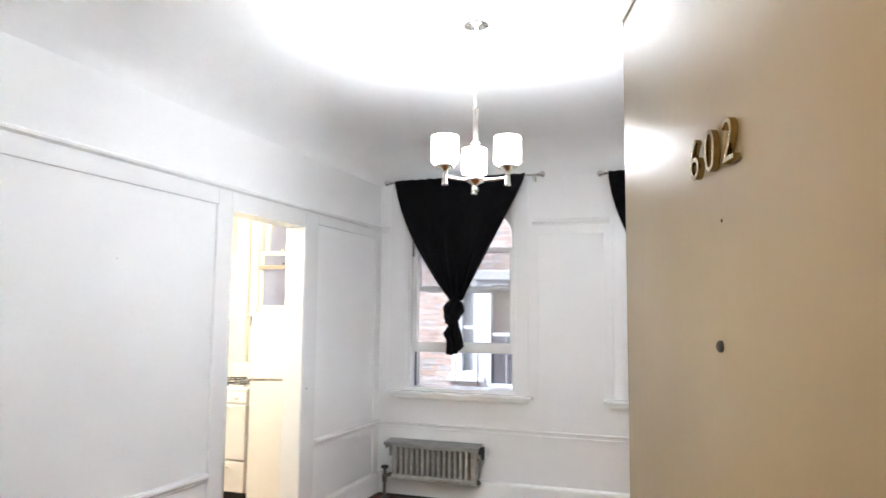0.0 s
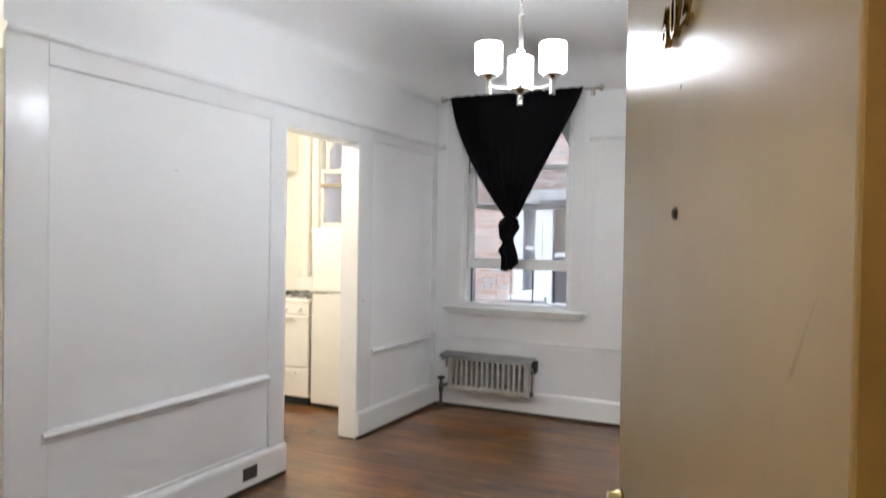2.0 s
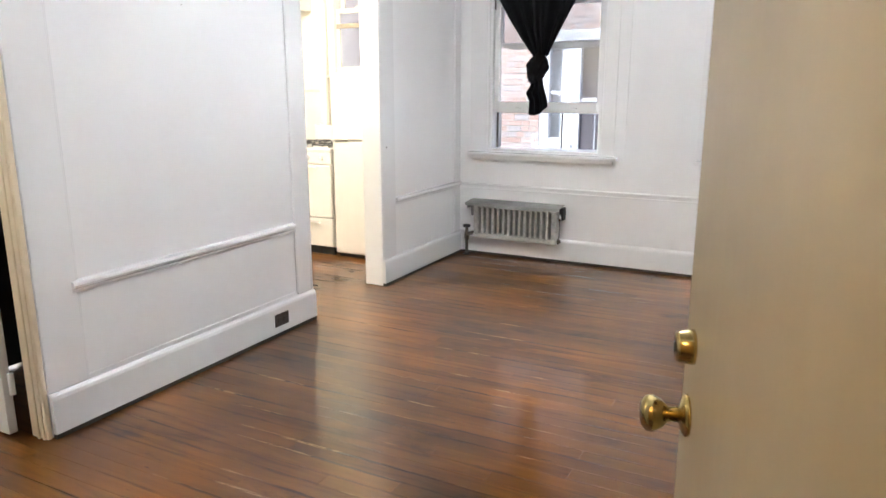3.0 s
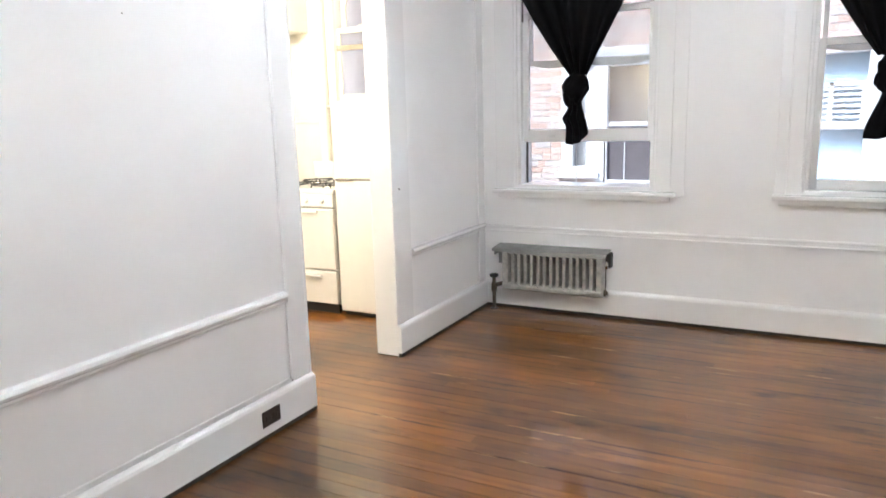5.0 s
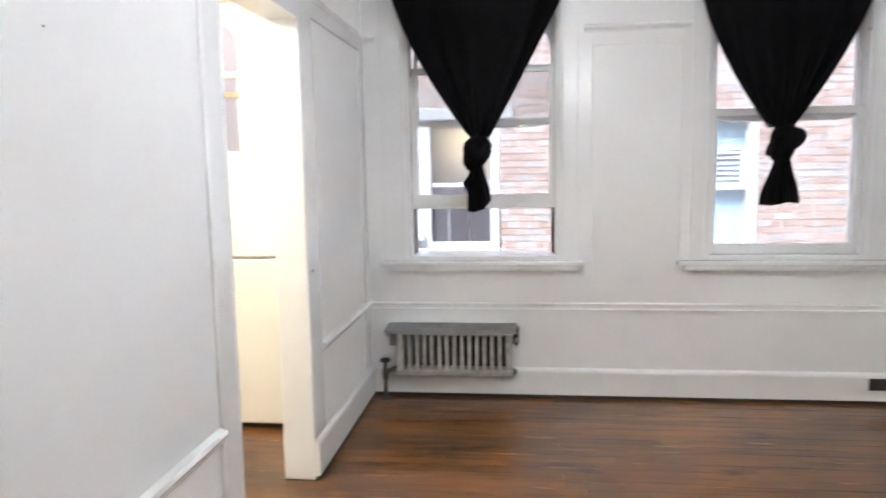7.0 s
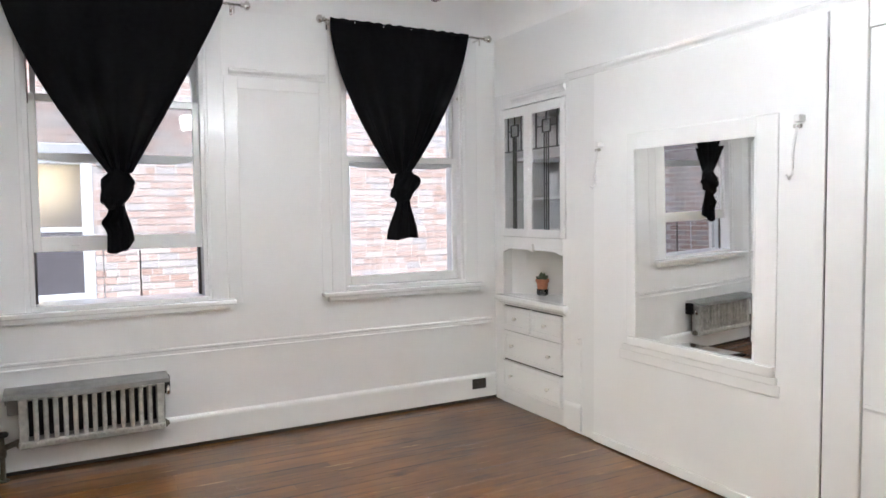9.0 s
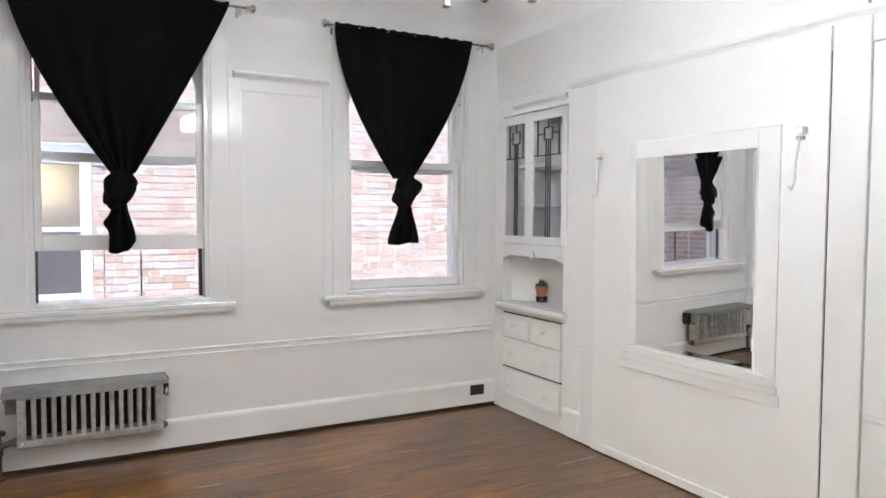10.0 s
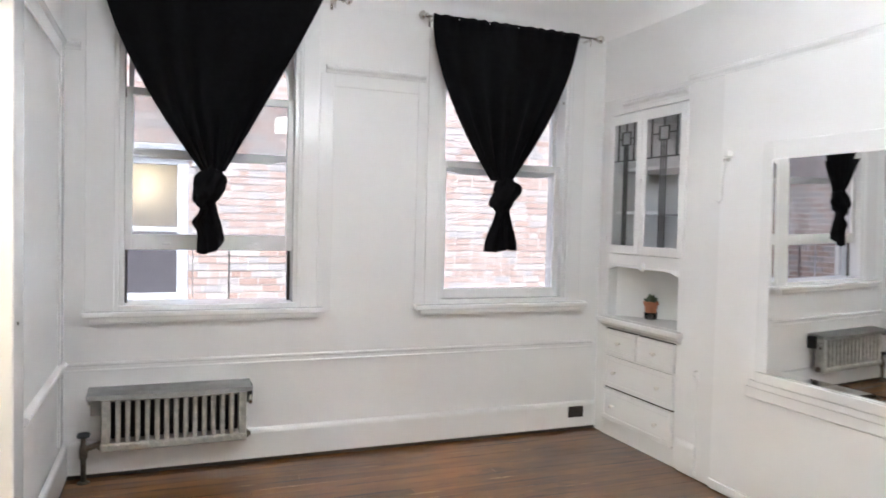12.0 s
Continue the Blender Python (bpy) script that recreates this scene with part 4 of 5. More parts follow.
# ---- radiator ----
def radiator():
    r = thing("radiator", (0.52, -0.07, 0.0), "grey painted cast-iron wall radiator with a dull metal shield", "radiator")
    x0, x1 = 0.185, 0.905
    n = 15
    end = 0.044
    pitch = (x1 - x0 - 2 * end) / (n - 1.5)
    mids = [x0 + end / 2] + [x0 + end + pitch * (k - 0.25) for k in range(1, n - 1)] + [x1 - end / 2]
    for k, x in enumerate(mids):
        wide = 0.025 if 0 < k < n - 1 else end
        bm = bmesh.new()
        box(bm, x - wide / 2, x + wide / 2, -0.132, -0.112, 0.19, 0.432, 0.007, 3)
        box(bm, x - wide / 2 + 0.003, x + wide / 2 - 0.003, -0.112, -0.040, 0.19, 0.435, 0.004, 1)
        part("section", bm, IRON, r)
    part("top_header", boxes([(x0 - 0.004, x1 + 0.002, -0.108, -0.035, 0.412, 0.440)], 0.010, 3), IRON, r)
    part("bottom_header", boxes([(x0 - 0.004, x1 + 0.002, -0.137, -0.035, 0.163, 0.207)], 0.012, 3), IRON, r)
    # black plate added so that the slots between sections look shaded
    part("slot_shade_plate", boxes([(x0, x1, -0.045, -0.035, 0.2, 0.44)]), GRATE, r, "black plate that puts shade between the sections")
    for x in mids:
        part("nipple", ball(bmesh.new(), (x, -0.137, 0.191), 0.010, sy=0.5, n=10), IRON, r)
    for x, s in ((x0 - 0.004, -1), (x1 + 0.002, 1)):
        part("plug", lathe(bmesh.new(), (x, -0.085, 0.187), (s, 0, 0), [(0.024, 0), (0.024, 0.010), (0.014, 0.012), (0.014, 0.022), (0.004, 0.024)], 8), VALVE, r)
    part("bracket", boxes([(0.130, 0.182, -0.062, -0.004, 0.335, 0.450), (0.126, 0.135, -0.135, -0.004, 0.41, 0.446)], 0.003, 1), SHIELD, r, "grey sheet metal end bracket")
    part("bracket", boxes([(0.906, 0.942, -0.070, -0.004, 0.355, 0.456)], 0.003, 1), GRATE, r, "dark iron end bracket")
    part("air_vent", lathe(bmesh.new(), (0.926, -0.112, 0.372), (0, 0, 1), [(0.006, -0.015), (0.011, -0.008), (0.012, 0.012), (0.008, 0.03), (0.002, 0.04)], 14), NICKEL, r, "small bright air vent", True)
    # sheet shield lying on top, its front lip bent down and a little warped
    bm = bmesh.new()
    m = 24
    ring = []
    for i in range(m + 1):
        u = i / m
        x = 0.118 + u * 0.812
        sag = -0.010 * math.sin(math.pi * u) + 0.004 * math.sin(9 * u)
        ring.append([bm.verts.new((x, y, z)) for y, z in ((-0.002, 0.474), (-0.150, 0.460 + sag * 0.4), (-0.156, 0.438 + sag * 0.7), (-0.153, 0.438 + sag * 0.7), (-0.147, 0.456 + sag * 0.4), (-0.002, 0.470))])
    for a, b in zip(ring, ring[1:]):
        for k in range(6):
            bm.faces.new((a[k], a[(k + 1) % 6], b[(k + 1) % 6], b[k]))
    bm.faces.new(ring[0])
    bm.faces.new(ring[-1])
    part("shield", bm, SHIELD, r, "dull grey metal shield over the top")
    v = part("valve", lathe(bmesh.new(), (0.103, -0.088, 0.0), (0, 0, 1), [(0.013, 0.0), (0.013, 0.12), (0.019, 0.13), (0.021, 0.16), (0.018, 0.19), (0.013, 0.20), (0.012, 0.232)], 14), VALVE, r, "old bronze valve on a floor pipe", True)
    part("handwheel", lathe(bmesh.new(), (0.103, -0.088, 0.232), (0, 0, 1), [(0.010, 0), (0.030, 0.006), (0.033, 0.016), (0.028, 0.026), (0.004, 0.030)], 18), GRATE, v, "black valve handle", True)
    part("union", cyl(bmesh.new(), (0.110, -0.088, 0.175), (0.185, -0.088, 0.200), 0.016, n=10), VALVE, v, "brass union")
    part("floor_collar", lathe(bmesh.new(), (0.103, -0.088, 0.0), (0, 0, 1), [(0.03, 0), (0.03, 0.004), (0.016, 0.010)], 18), VALVE, v, "", True)


radiator()


def outlet(m, label):
    o = thing("outlet", (0, 0, 0), label, "power outlet", "baseboard outlets")
    part("plate", boxes([(-0.058, 0.058, -0.006, 0, -0.037, 0.037)], 0.003, 2), OUTLET, o)
    for x in (-0.022, 0.022):
        s = part("socket", boxes([(x - 0.016, x + 0.016, -0.008, -0.004, -0.014, 0.014)], 0.003, 2), OUTLET, o)
        part("slots", boxes([(x - 0.007, x - 0.005, -0.0085, -0.006, -0.004, 0.006), (x + 0.005, x + 0.007, -0.0085, -0.006, -0.004, 0.006)]), GRATE, s)
    o.matrix_basis = m
    return o


outlet(pose(3.068, -0.022, 0.124), "dark brown outlet in the baseboard below the closed window")
outlet(pose(0.022, -2.402, 0.098, 0, 0, 90), "dark brown outlet in the baseboard near the kitchen opening")
single("nail", ball(bmesh.new(), (-0.010, -2.93, 1.761), 0.0032, n=8), IRON, "small grey nail remaining in the white panel", "nail")
single("wall_bracket", boxes([(-1.30, -1.275, -0.03, -0.008, 1.39, 1.49)], 0.003, 1), VALVE, "small dark bracket on the cream kitchen wall", "bracket")
single("wall_screw", ball(bmesh.new(), (0.002, -1.195, 0.985), 0.006, sx=0.6, n=10), VALVE, "small dark screw in the white wall end", "screw")


# ---- mirror wall ----
def wall_mirror():
    m = thing("mirror", (3.19, -1.87, 0.55), "rectangular mirror in a moulded white wooden frame", "mirror")
    f = 3.192
    part("frame", boxes([(f - 0.009, f, -1.497, -1.428, 0.655, 1.805), (f - 0.009, f, -2.362, -2.249, 0.655, 1.805), (f - 0.009, f, -2.249, -1.497, 1.717, 1.805)], 0.004, 2), TRIM, m)
    part("bead", boxes([(f - 0.013, f - 0.004, -1.503, -1.494, 0.685, 1.722), (f - 0.013, f - 0.004, -2.254, -2.245, 0.685, 1.722), (f - 0.013, f - 0.004, -2.245, -1.503, 1.713, 1.722)], 0.003, 2), TRIM, m)
    part("sill", boxes([(f - 0.026, f, -2.36, -1.445, 0.640, 0.688)], 0.005, 2), TRIM, m)
    part("sill_moulding", boxes([(f - 0.018, f, -2.372, -1.40, 0.605, 0.640)], 0.005, 2), TRIM, m)
    part("apron", boxes([(f - 0.010, f, -2.385, -1.37, 0.550, 0.605)], 0.005, 2), TRIM, m)
    # the glass has settled a little askew in its rebate
    bm = bmesh.new()
    hy, hz, rim, dish = 0.3735, 0.5125, 0.026, 0.0006
    loops = [[bm.verts.new((x, sy * (hy - q), sz * (hz - q))) for sy, sz in ((-1, -1), (1, -1), (1, 1), (-1, 1))] for x, q in ((0.003, 0.0), (-0.003, 0.0), (-0.003 + dish, rim))]
    bm.faces.new(loops[0])
    bm.faces.new(loops[2])
    for p, q in zip(loops, loops[1:]):
        for k in range(4):
            bm.faces.new((p[k], p[(k + 1) % 4], q[(k + 1) % 4], q[k]))
    bmesh.ops.transform(bm, matrix=pose(f - 0.003, -1.8735, 1.2025, 0, -1.0, 1.75), verts=bm.verts)
    part("glass", bm, MIRROR, m, "clear silvered glass with a bevelled rim")
    return m


wall_mirror()


def hook(y, label):
    h = thing("wall_hook", (3.19, y, 1.77), label, "hook", "white folding wall hooks")
    part("bracket", boxes([(3.150, 3.193, y - 0.014, y + 0.014, 1.752, 1.782)], 0.005, 2), TRIM, h)
    part("pivot", cyl(bmesh.new(), (3.160, y - 0.016, 1.735), (3.160, y + 0.016, 1.735), 0.009, n=10), IRON, h)
    pts = [(3.158 - 0.012 * math.sin(math.pi * k / 10), y + 0.002 * k, 1.745 - 0.023 * k) for k in range(10)] + [(3.140, y + 0.024, 1.515), (3.125, y + 0.026, 1.530)]
    part("arm", tube(bmesh.new(), pts, 0.0055), TRIM, h, "", True)


hook(-1.215, "white painted hook beside the mirror near the cabinet")
hook(-2.470, "white painted hook beside the mirror near the panel joint")


# ---- built-in cabinet ----
def cabinet():
    y0, y1 = -0.872, -0.112
    F = EAST
    D = 3.62
    c = thing("built_in_cabinet", (F, -0.49, 0), "white built-in corner cabinet with leaded glass doors, niche and drawers", "cabinet")
    part("body", boxes([(F, D, y1 - 0.02, y1, 0.0, 2.105), (F, D, y0, y0 + 0.02, 0.0, 2.105), (D, D + 0.02, y0, y1, 0.0, 2.105),
                        (F + 0.02, D, y0 + 0.02, y1 - 0.02, 2.08, 2.105), (F + 0.02, D, y0 + 0.02, y1 - 0.02, 1.195, 1.215), (F, F + 0.02, y0 + 0.02, y1 - 0.02, 0, 0.105)]), TRIM, c)
    part("face_frame", boxes([(F - 0.006, F + 0.016, y0, y0 + 0.052, 0.0, 2.10), (F - 0.006, F + 0.016, y1 - 0.022, y1, 0.0, 2.10), (F - 0.006, F + 0.016, y0 + 0.052, y1 - 0.022, 1.135, 1.205), (F - 0.006, F + 0.016, y0 + 0.052, y1 - 0.022, 0.0, 0.105)], 0.003, 1), TRIM, c)
    # shaped rail over the niche with a small keystone
    bm = bmesh.new()
    n = 24
    a = []
    for k in range(n + 1):
        u = k / n
        y = y1 - 0.022 + (y0 + 0.052 - y1 + 0.022) * u
        z = 1.120 - 0.022 * smooth01((abs(u - 0.5) - 0.36) / 0.14)
        a.append([bm.verts.new((x, y, zz)) for x, zz in ((F - 0.006, 1.136), (F + 0.014, 1.136), (F + 0.014, z), (F - 0.006, z))])
    for p, q in zip(a, a[1:]):
        for k in range(4):
            bm.faces.new((p[k], p[(k + 1) % 4], q[(k + 1) % 4], q[k]))
    bm.faces.new(a[0])
    bm.faces.new(a[-1])
    part("niche_rail", bm, TRIM, c)
    part("keystone", boxes([(F - 0.020, F - 0.004, -0.512, -0.478, 1.108, 1.160)], 0.006, 2), TRIM, c)
    part("niche_floor", boxes([(F + 0.016, D, y0 + 0.02, y1 - 0.02, 0.760, 0.786)]), TRIM, c)
    # the back of the niche is set across the corner
    bm = bmesh.new()
    v = [bm.verts.new(p) for p in ((3.30, -0.133, 0.786), (3.60, -0.52, 0.786), (3.60, -0.52, 1.2), (3.30, -0.133, 1.2), (3.29, -0.131, 0.786), (3.615, -0.50, 0.786), (3.615, -0.50, 1.2), (3.29, -0.131, 1.2))]
    for f in ((0, 1, 2, 3), (4, 5, 6, 7), (0, 1, 5, 4), (2, 3, 7, 6), (1, 2, 6, 5), (0, 3, 7, 4)):
        bm.faces.new([v[k] for k in f])
    part("niche_back", bm, TRIM, c)
    part("ledge", boxes([(F - 0.062, F + 0.016, y0 - 0.020, y1 + 0.020, 0.752, 0.786)], 0.008, 3), TRIM, c)
    part("bed_mould", sweep(bmesh.new(), [(0, 0), (0.012, 0), (0.020, 0.010), (0.036, 0.020), (0.044, 0.034), (0, 0.034)], (F - 0.004, y0 - 0.004, 0.718), (F - 0.004, y1 + 0.004, 0.718), (-1, 0, 0)), TRIM, c)
    for z in (1.46, 1.735):
        part("shelf", boxes([(F + 0.05, D, y0 + 0.02, y1 - 0.02, z, z + 0.02)], 0.002, 1), TRIM, c)
    # glazed doors
    for a, b, g0, g1, hinge in ((-0.462, -0.118, -0.414, -0.178, -0.125), (-0.866, -0.465, -0.812, -0.508, -0.86)):
        x0, x1 = F - 0.022, F - 0.004
        d = part("door", boxes([(x0, x1, a, g0, 1.208, 2.092), (x0, x1, g1, b, 1.208, 2.092), (x0, x1, g0, g1, 1.208, 1.262), (x0, x1, g0, g1, 2.032, 2.092)], 0.003, 2), TRIM, c)
        part("pane", boxes([(F - 0.013, F - 0.010, g0 - 0.006, g1 + 0.006, 1.256, 2.038)]), CABGLASS, d).visible_shadow = False
        cy = (g0 + g1) / 2
        w = g1 - g0
        t = 0.0036
        rows = []
        for q in (-0.020, 0.0, 0.020):
            rows.append((cy + q * w / 0.27 - t * 0.7, cy + q * w / 0.27 + t * 0.7, 1.262, 1.900))
        rows += [(g0, g1, 1.795, 1.795 + 2 * t), (g0 + 0.036, g0 + 0.036 + 2 * t, 1.80, 2.032), (g1 - 0.036 - 2 * t, g1 - 0.036, 1.80, 2.032),
                 (cy - 0.046, cy + 0.046, 1.895, 1.895 + 2 * t), (cy - 0.046, cy + 0.046, 1.975, 1.975 + 2 * t), (cy - 0.046, cy - 0.046 + 2 * t, 1.895, 1.98), (cy + 0.046 - 2 * t, cy + 0.046, 1.895, 1.98),
                 (cy - t, cy + t, 1.98, 2.032), (g0 + 0.04, cy - 0.046, 1.934, 1.934 + 2 * t), (cy + 0.046, g1 - 0.04, 1.934, 1.934 + 2 * t), (cy - 0.02, cy + 0.02, 1.56, 1.564)]
        part("lead_came", boxes([(F - 0.016, F - 0.006, p, q, r, s) for p, q, r, s in rows]), LEAD, d, "dark leading in squares and long stripes")
        for z in (1.27, 2.0):
            part("hinge", cyl(bmesh.new(), (F - 0.024, hinge, z), (F - 0.024, hinge, z + 0.045), 0.005, n=8), TRIM, d)
    part("latch", ball(bmesh.new(), (F - 0.03, -0.476, 1.665), 0.010, n=12), TRIM, c, "small white knob", True)
    # drawers
    for a, b, z0, z1, knobs, gap in ((-0.462, -0.140, 0.545, 0.705, 1, 0), (-0.815, -0.480, 0.545, 0.705, 1, 0), (-0.815, -0.140, 0.328, 0.530, 2, 0), (-0.815, -0.140, 0.112, 0.312, 2, 0.008)):
        x0 = F - 0.020 - gap
        d = part("drawer", boxes([(x0 + 0.006, F + 0.30, a, b, z0, z1), (x0, x0 + 0.010, a, b, z0, z0 + 0.030), (x0, x0 + 0.010, a, b, z1 - 0.030, z1), (x0, x0 + 0.010, a, a + 0.030, z0 + 0.03, z1 - 0.03), (x0, x0 + 0.010, b - 0.030, b, z0 + 0.03, z1 - 0.03)], 0.002, 1), TRIM, c)
        for k in range(knobs):
            y = (a + b) / 2 if knobs == 1 else (a + (b - a) * (0.18 + 0.64 * k))
            part("knob", lathe(bmesh.new(), (x0 + 0.008, y, (z0 + z1) / 2), (-1, 0, 0), [(0.006, 0), (0.006, 0.012), (0.013, 0.020), (0.012, 0.028), (0.003, 0.032)], 14), ENAMEL, d, "", True)
    # dark sheet behind the drawer fronts, painted in for the shade between them
    part("drawer_shadow_gap", boxes([(F + 0.004, F + 0.010, -0.822, -0.132, 0.108, 0.71)]), DARK, c, "dark sheet that puts shade in the gaps round the drawers")
    part("divider", boxes([(F - 0.006, F + 0.003, -0.478, -0.464, 0.54, 0.71), (F - 0.006, F + 0.003, -0.82, -0.134, 0.532, 0.543)], 0.001, 1), TRIM, c)


cabinet()


def plant():
    x, y, z = 3.405, -0.345, 0.786
    p = thing("potted_plant", (x, y, z), "small succulent in a terracotta pot standing in a glass", "plant")
    part("glass_saucer", lathe(bmesh.new(), (x, y, z), (0, 0, 1), [(0.036, 0), (0.040, 0.004), (0.042, 0.045), (0.039, 0.045), (0.037, 0.006)], 22), CABGLASS, p, "clear glass cup", True)
    part("pot", lathe(bmesh.new(), (x, y, z + 0.008), (0, 0, 1), [(0.030, 0), (0.042, 0.085), (0.047, 0.086), (0.049, 0.108), (0.043, 0.108), (0.040, 0.095)], 22), TERRA, p, "terracotta pot")
    part("soil", lathe(bmesh.new(), (x, y, z + 0.10), (0, 0, 1), [(0.041, 0), (0.041, 0.006), (0.01, 0.010)], 16), SOIL, p)
    rng = random.Random(5)
    for k in range(22):
        a, e = rng.uniform(0, 6.28), rng.uniform(0.35, 1.45)
        d = Vector((math.cos(a) * math.cos(e), math.sin(a) * math.cos(e), math.sin(e)))
        b = Vector((x, y, z + 0.106)) + Vector((math.cos(a), math.sin(a), 0)) * rng.uniform(0.002, 0.02)
        bm = bmesh.new()
        ln = rng.uniform(0.035, 0.06)
        lathe(bm, b, d, [(0.003, 0), (0.008, ln * 0.35), (0.009, ln * 0.65), (0.005, ln * 0.9), (0.0005, ln)], 8)
        part("leaf", bm, LEAF, p, "", True)


plant()


# ---- chandelier ----
def chandelier():
    x, y = CHAND.x, CHAND.y
    c = thing("chandelier", (x, y, CEILZ), "brushed nickel three-arm chandelier with lit opal glass shades", "chandelier")
    part("canopy", lathe(bmesh.new(), (x, y, CEILZ), (0, 0, -1), [(0.066, 0), (0.066, 0.006), (0.058, 0.016), (0.030, 0.024), (0.010, 0.030), (0.006, 0.042)], 28), NICKEL, c, "", True)
    z = CEILZ - 0.045
    k = 0
    while z > 2.475:
        a = math.pi / 2 * (k % 2)
        pts = [Vector((0.008 * math.cos(u) * math.cos(a), 0.008 * math.cos(u) * math.sin(a), 0.019 * math.sin(u))) for u in [2 * math.pi * i / 12 for i in range(13)]]
        part("chain_link", tube(bmesh.new(), [p + Vector((x, y, z - 0.012)) for p in pts], 0.0022, 6), NICKEL, c)
        z -= 0.031
        k += 1
    part("cord", tube(bmesh.new(), [(x + 0.006 * math.sin(i * 1.3), y + 0.006 * math.cos(i * 1.1), CEILZ - 0.03 - i * 0.038) for i in range(11)], 0.0012, 6), TRIM, c, "thin white cord")
    part("stem", lathe(bmesh.new(), (x, y, 2.078), (0, 0, 1), [(0.004, 0.0), (0.013, 0.004), (0.015, 0.018), (0.009, 0.026), (0.012, 0.034), (0.046, 0.052), (0.050, 0.064), (0.022, 0.074), (0.010, 0.080), (0.010, 0.215), (0.024, 0.228), (0.022, 0.240), (0.013, 0.252), (0.013, 0.385), (0.018, 0.392), (0.016, 0.402), (0.004, 0.408)], 24), NICKEL, c, "", True)
    for a in ARMS:
        d = Vector((math.cos(a), math.sin(a), 0))
        o = Vector((x, y, 0))
        pts = [o + d * (0.03 + 0.135 * t) + Vector((0, 0, 2.134 - 0.004 * math.sin(math.pi * t))) for t in [i / 10 for i in range(11)]]
        arm = part("arm", tube(bmesh.new(), pts, 0.0075, 10), NICKEL, c, "", True)
        e = o + d * 0.165
        part("cup", lathe(bmesh.new(), (e.x, e.y, 2.095), (0, 0, 1), [(0.012, 0), (0.016, 0.003), (0.012, 0.012), (0.011, 0.055), (0.016, 0.072), (0.042, 0.082), (0.044, 0.098), (0.020, 0.100)], 22), NICKEL, arm, "", True)
        sh = part("shade", lathe(bmesh.new(), (e.x, e.y, 2.193), (0, 0, 1), [(0.020, 0), (0.053, 0.002), (0.061, 0.010), (0.061, 0.124), (0.059, 0.128), (0.057, 0.124), (0.057, 0.014), (0.020, 0.008)], 28), SHADE, arm, "glowing white opal glass cylinder", True)


chandelier()


# ---- kitchen ----
def fridge():
    x0, x1, y0, y1 = -0.852, -0.215, -0.655, -0.06
    f = thing("refrigerator", ((x0 + x1) / 2, -0.36, 0), "white two-door refrigerator with rounded edges", "refrigerator")
    part("body", boxes([(x0, x1, y0 + 0.05, y1, 0.045, 1.50)], 0.012, 3), ENAMEL, f)
    part("door", boxes([(x0, x1, y0, y0 + 0.048, 0.030, 0.968)], 0.014, 4), ENAMEL, f)
    part("freezer_door", boxes([(x0, x1, y0, y0 + 0.048, 0.978, 1.505)], 0.014, 4), ENAMEL, f)
    part("handle", boxes([(x0 + 0.02, x0 + 0.16, y0 - 0.018, y0 + 0.004, 0.972, 0.984)], 0.005, 2), NICKEL, f, "grey recessed handle strip")
    part("kick_plate", boxes([(x0 + 0.02, x1 - 0.02, y0 + 0.03, y0 + 0.06, 0.0, 0.05)]), GRATE, f, "dark kick grille")


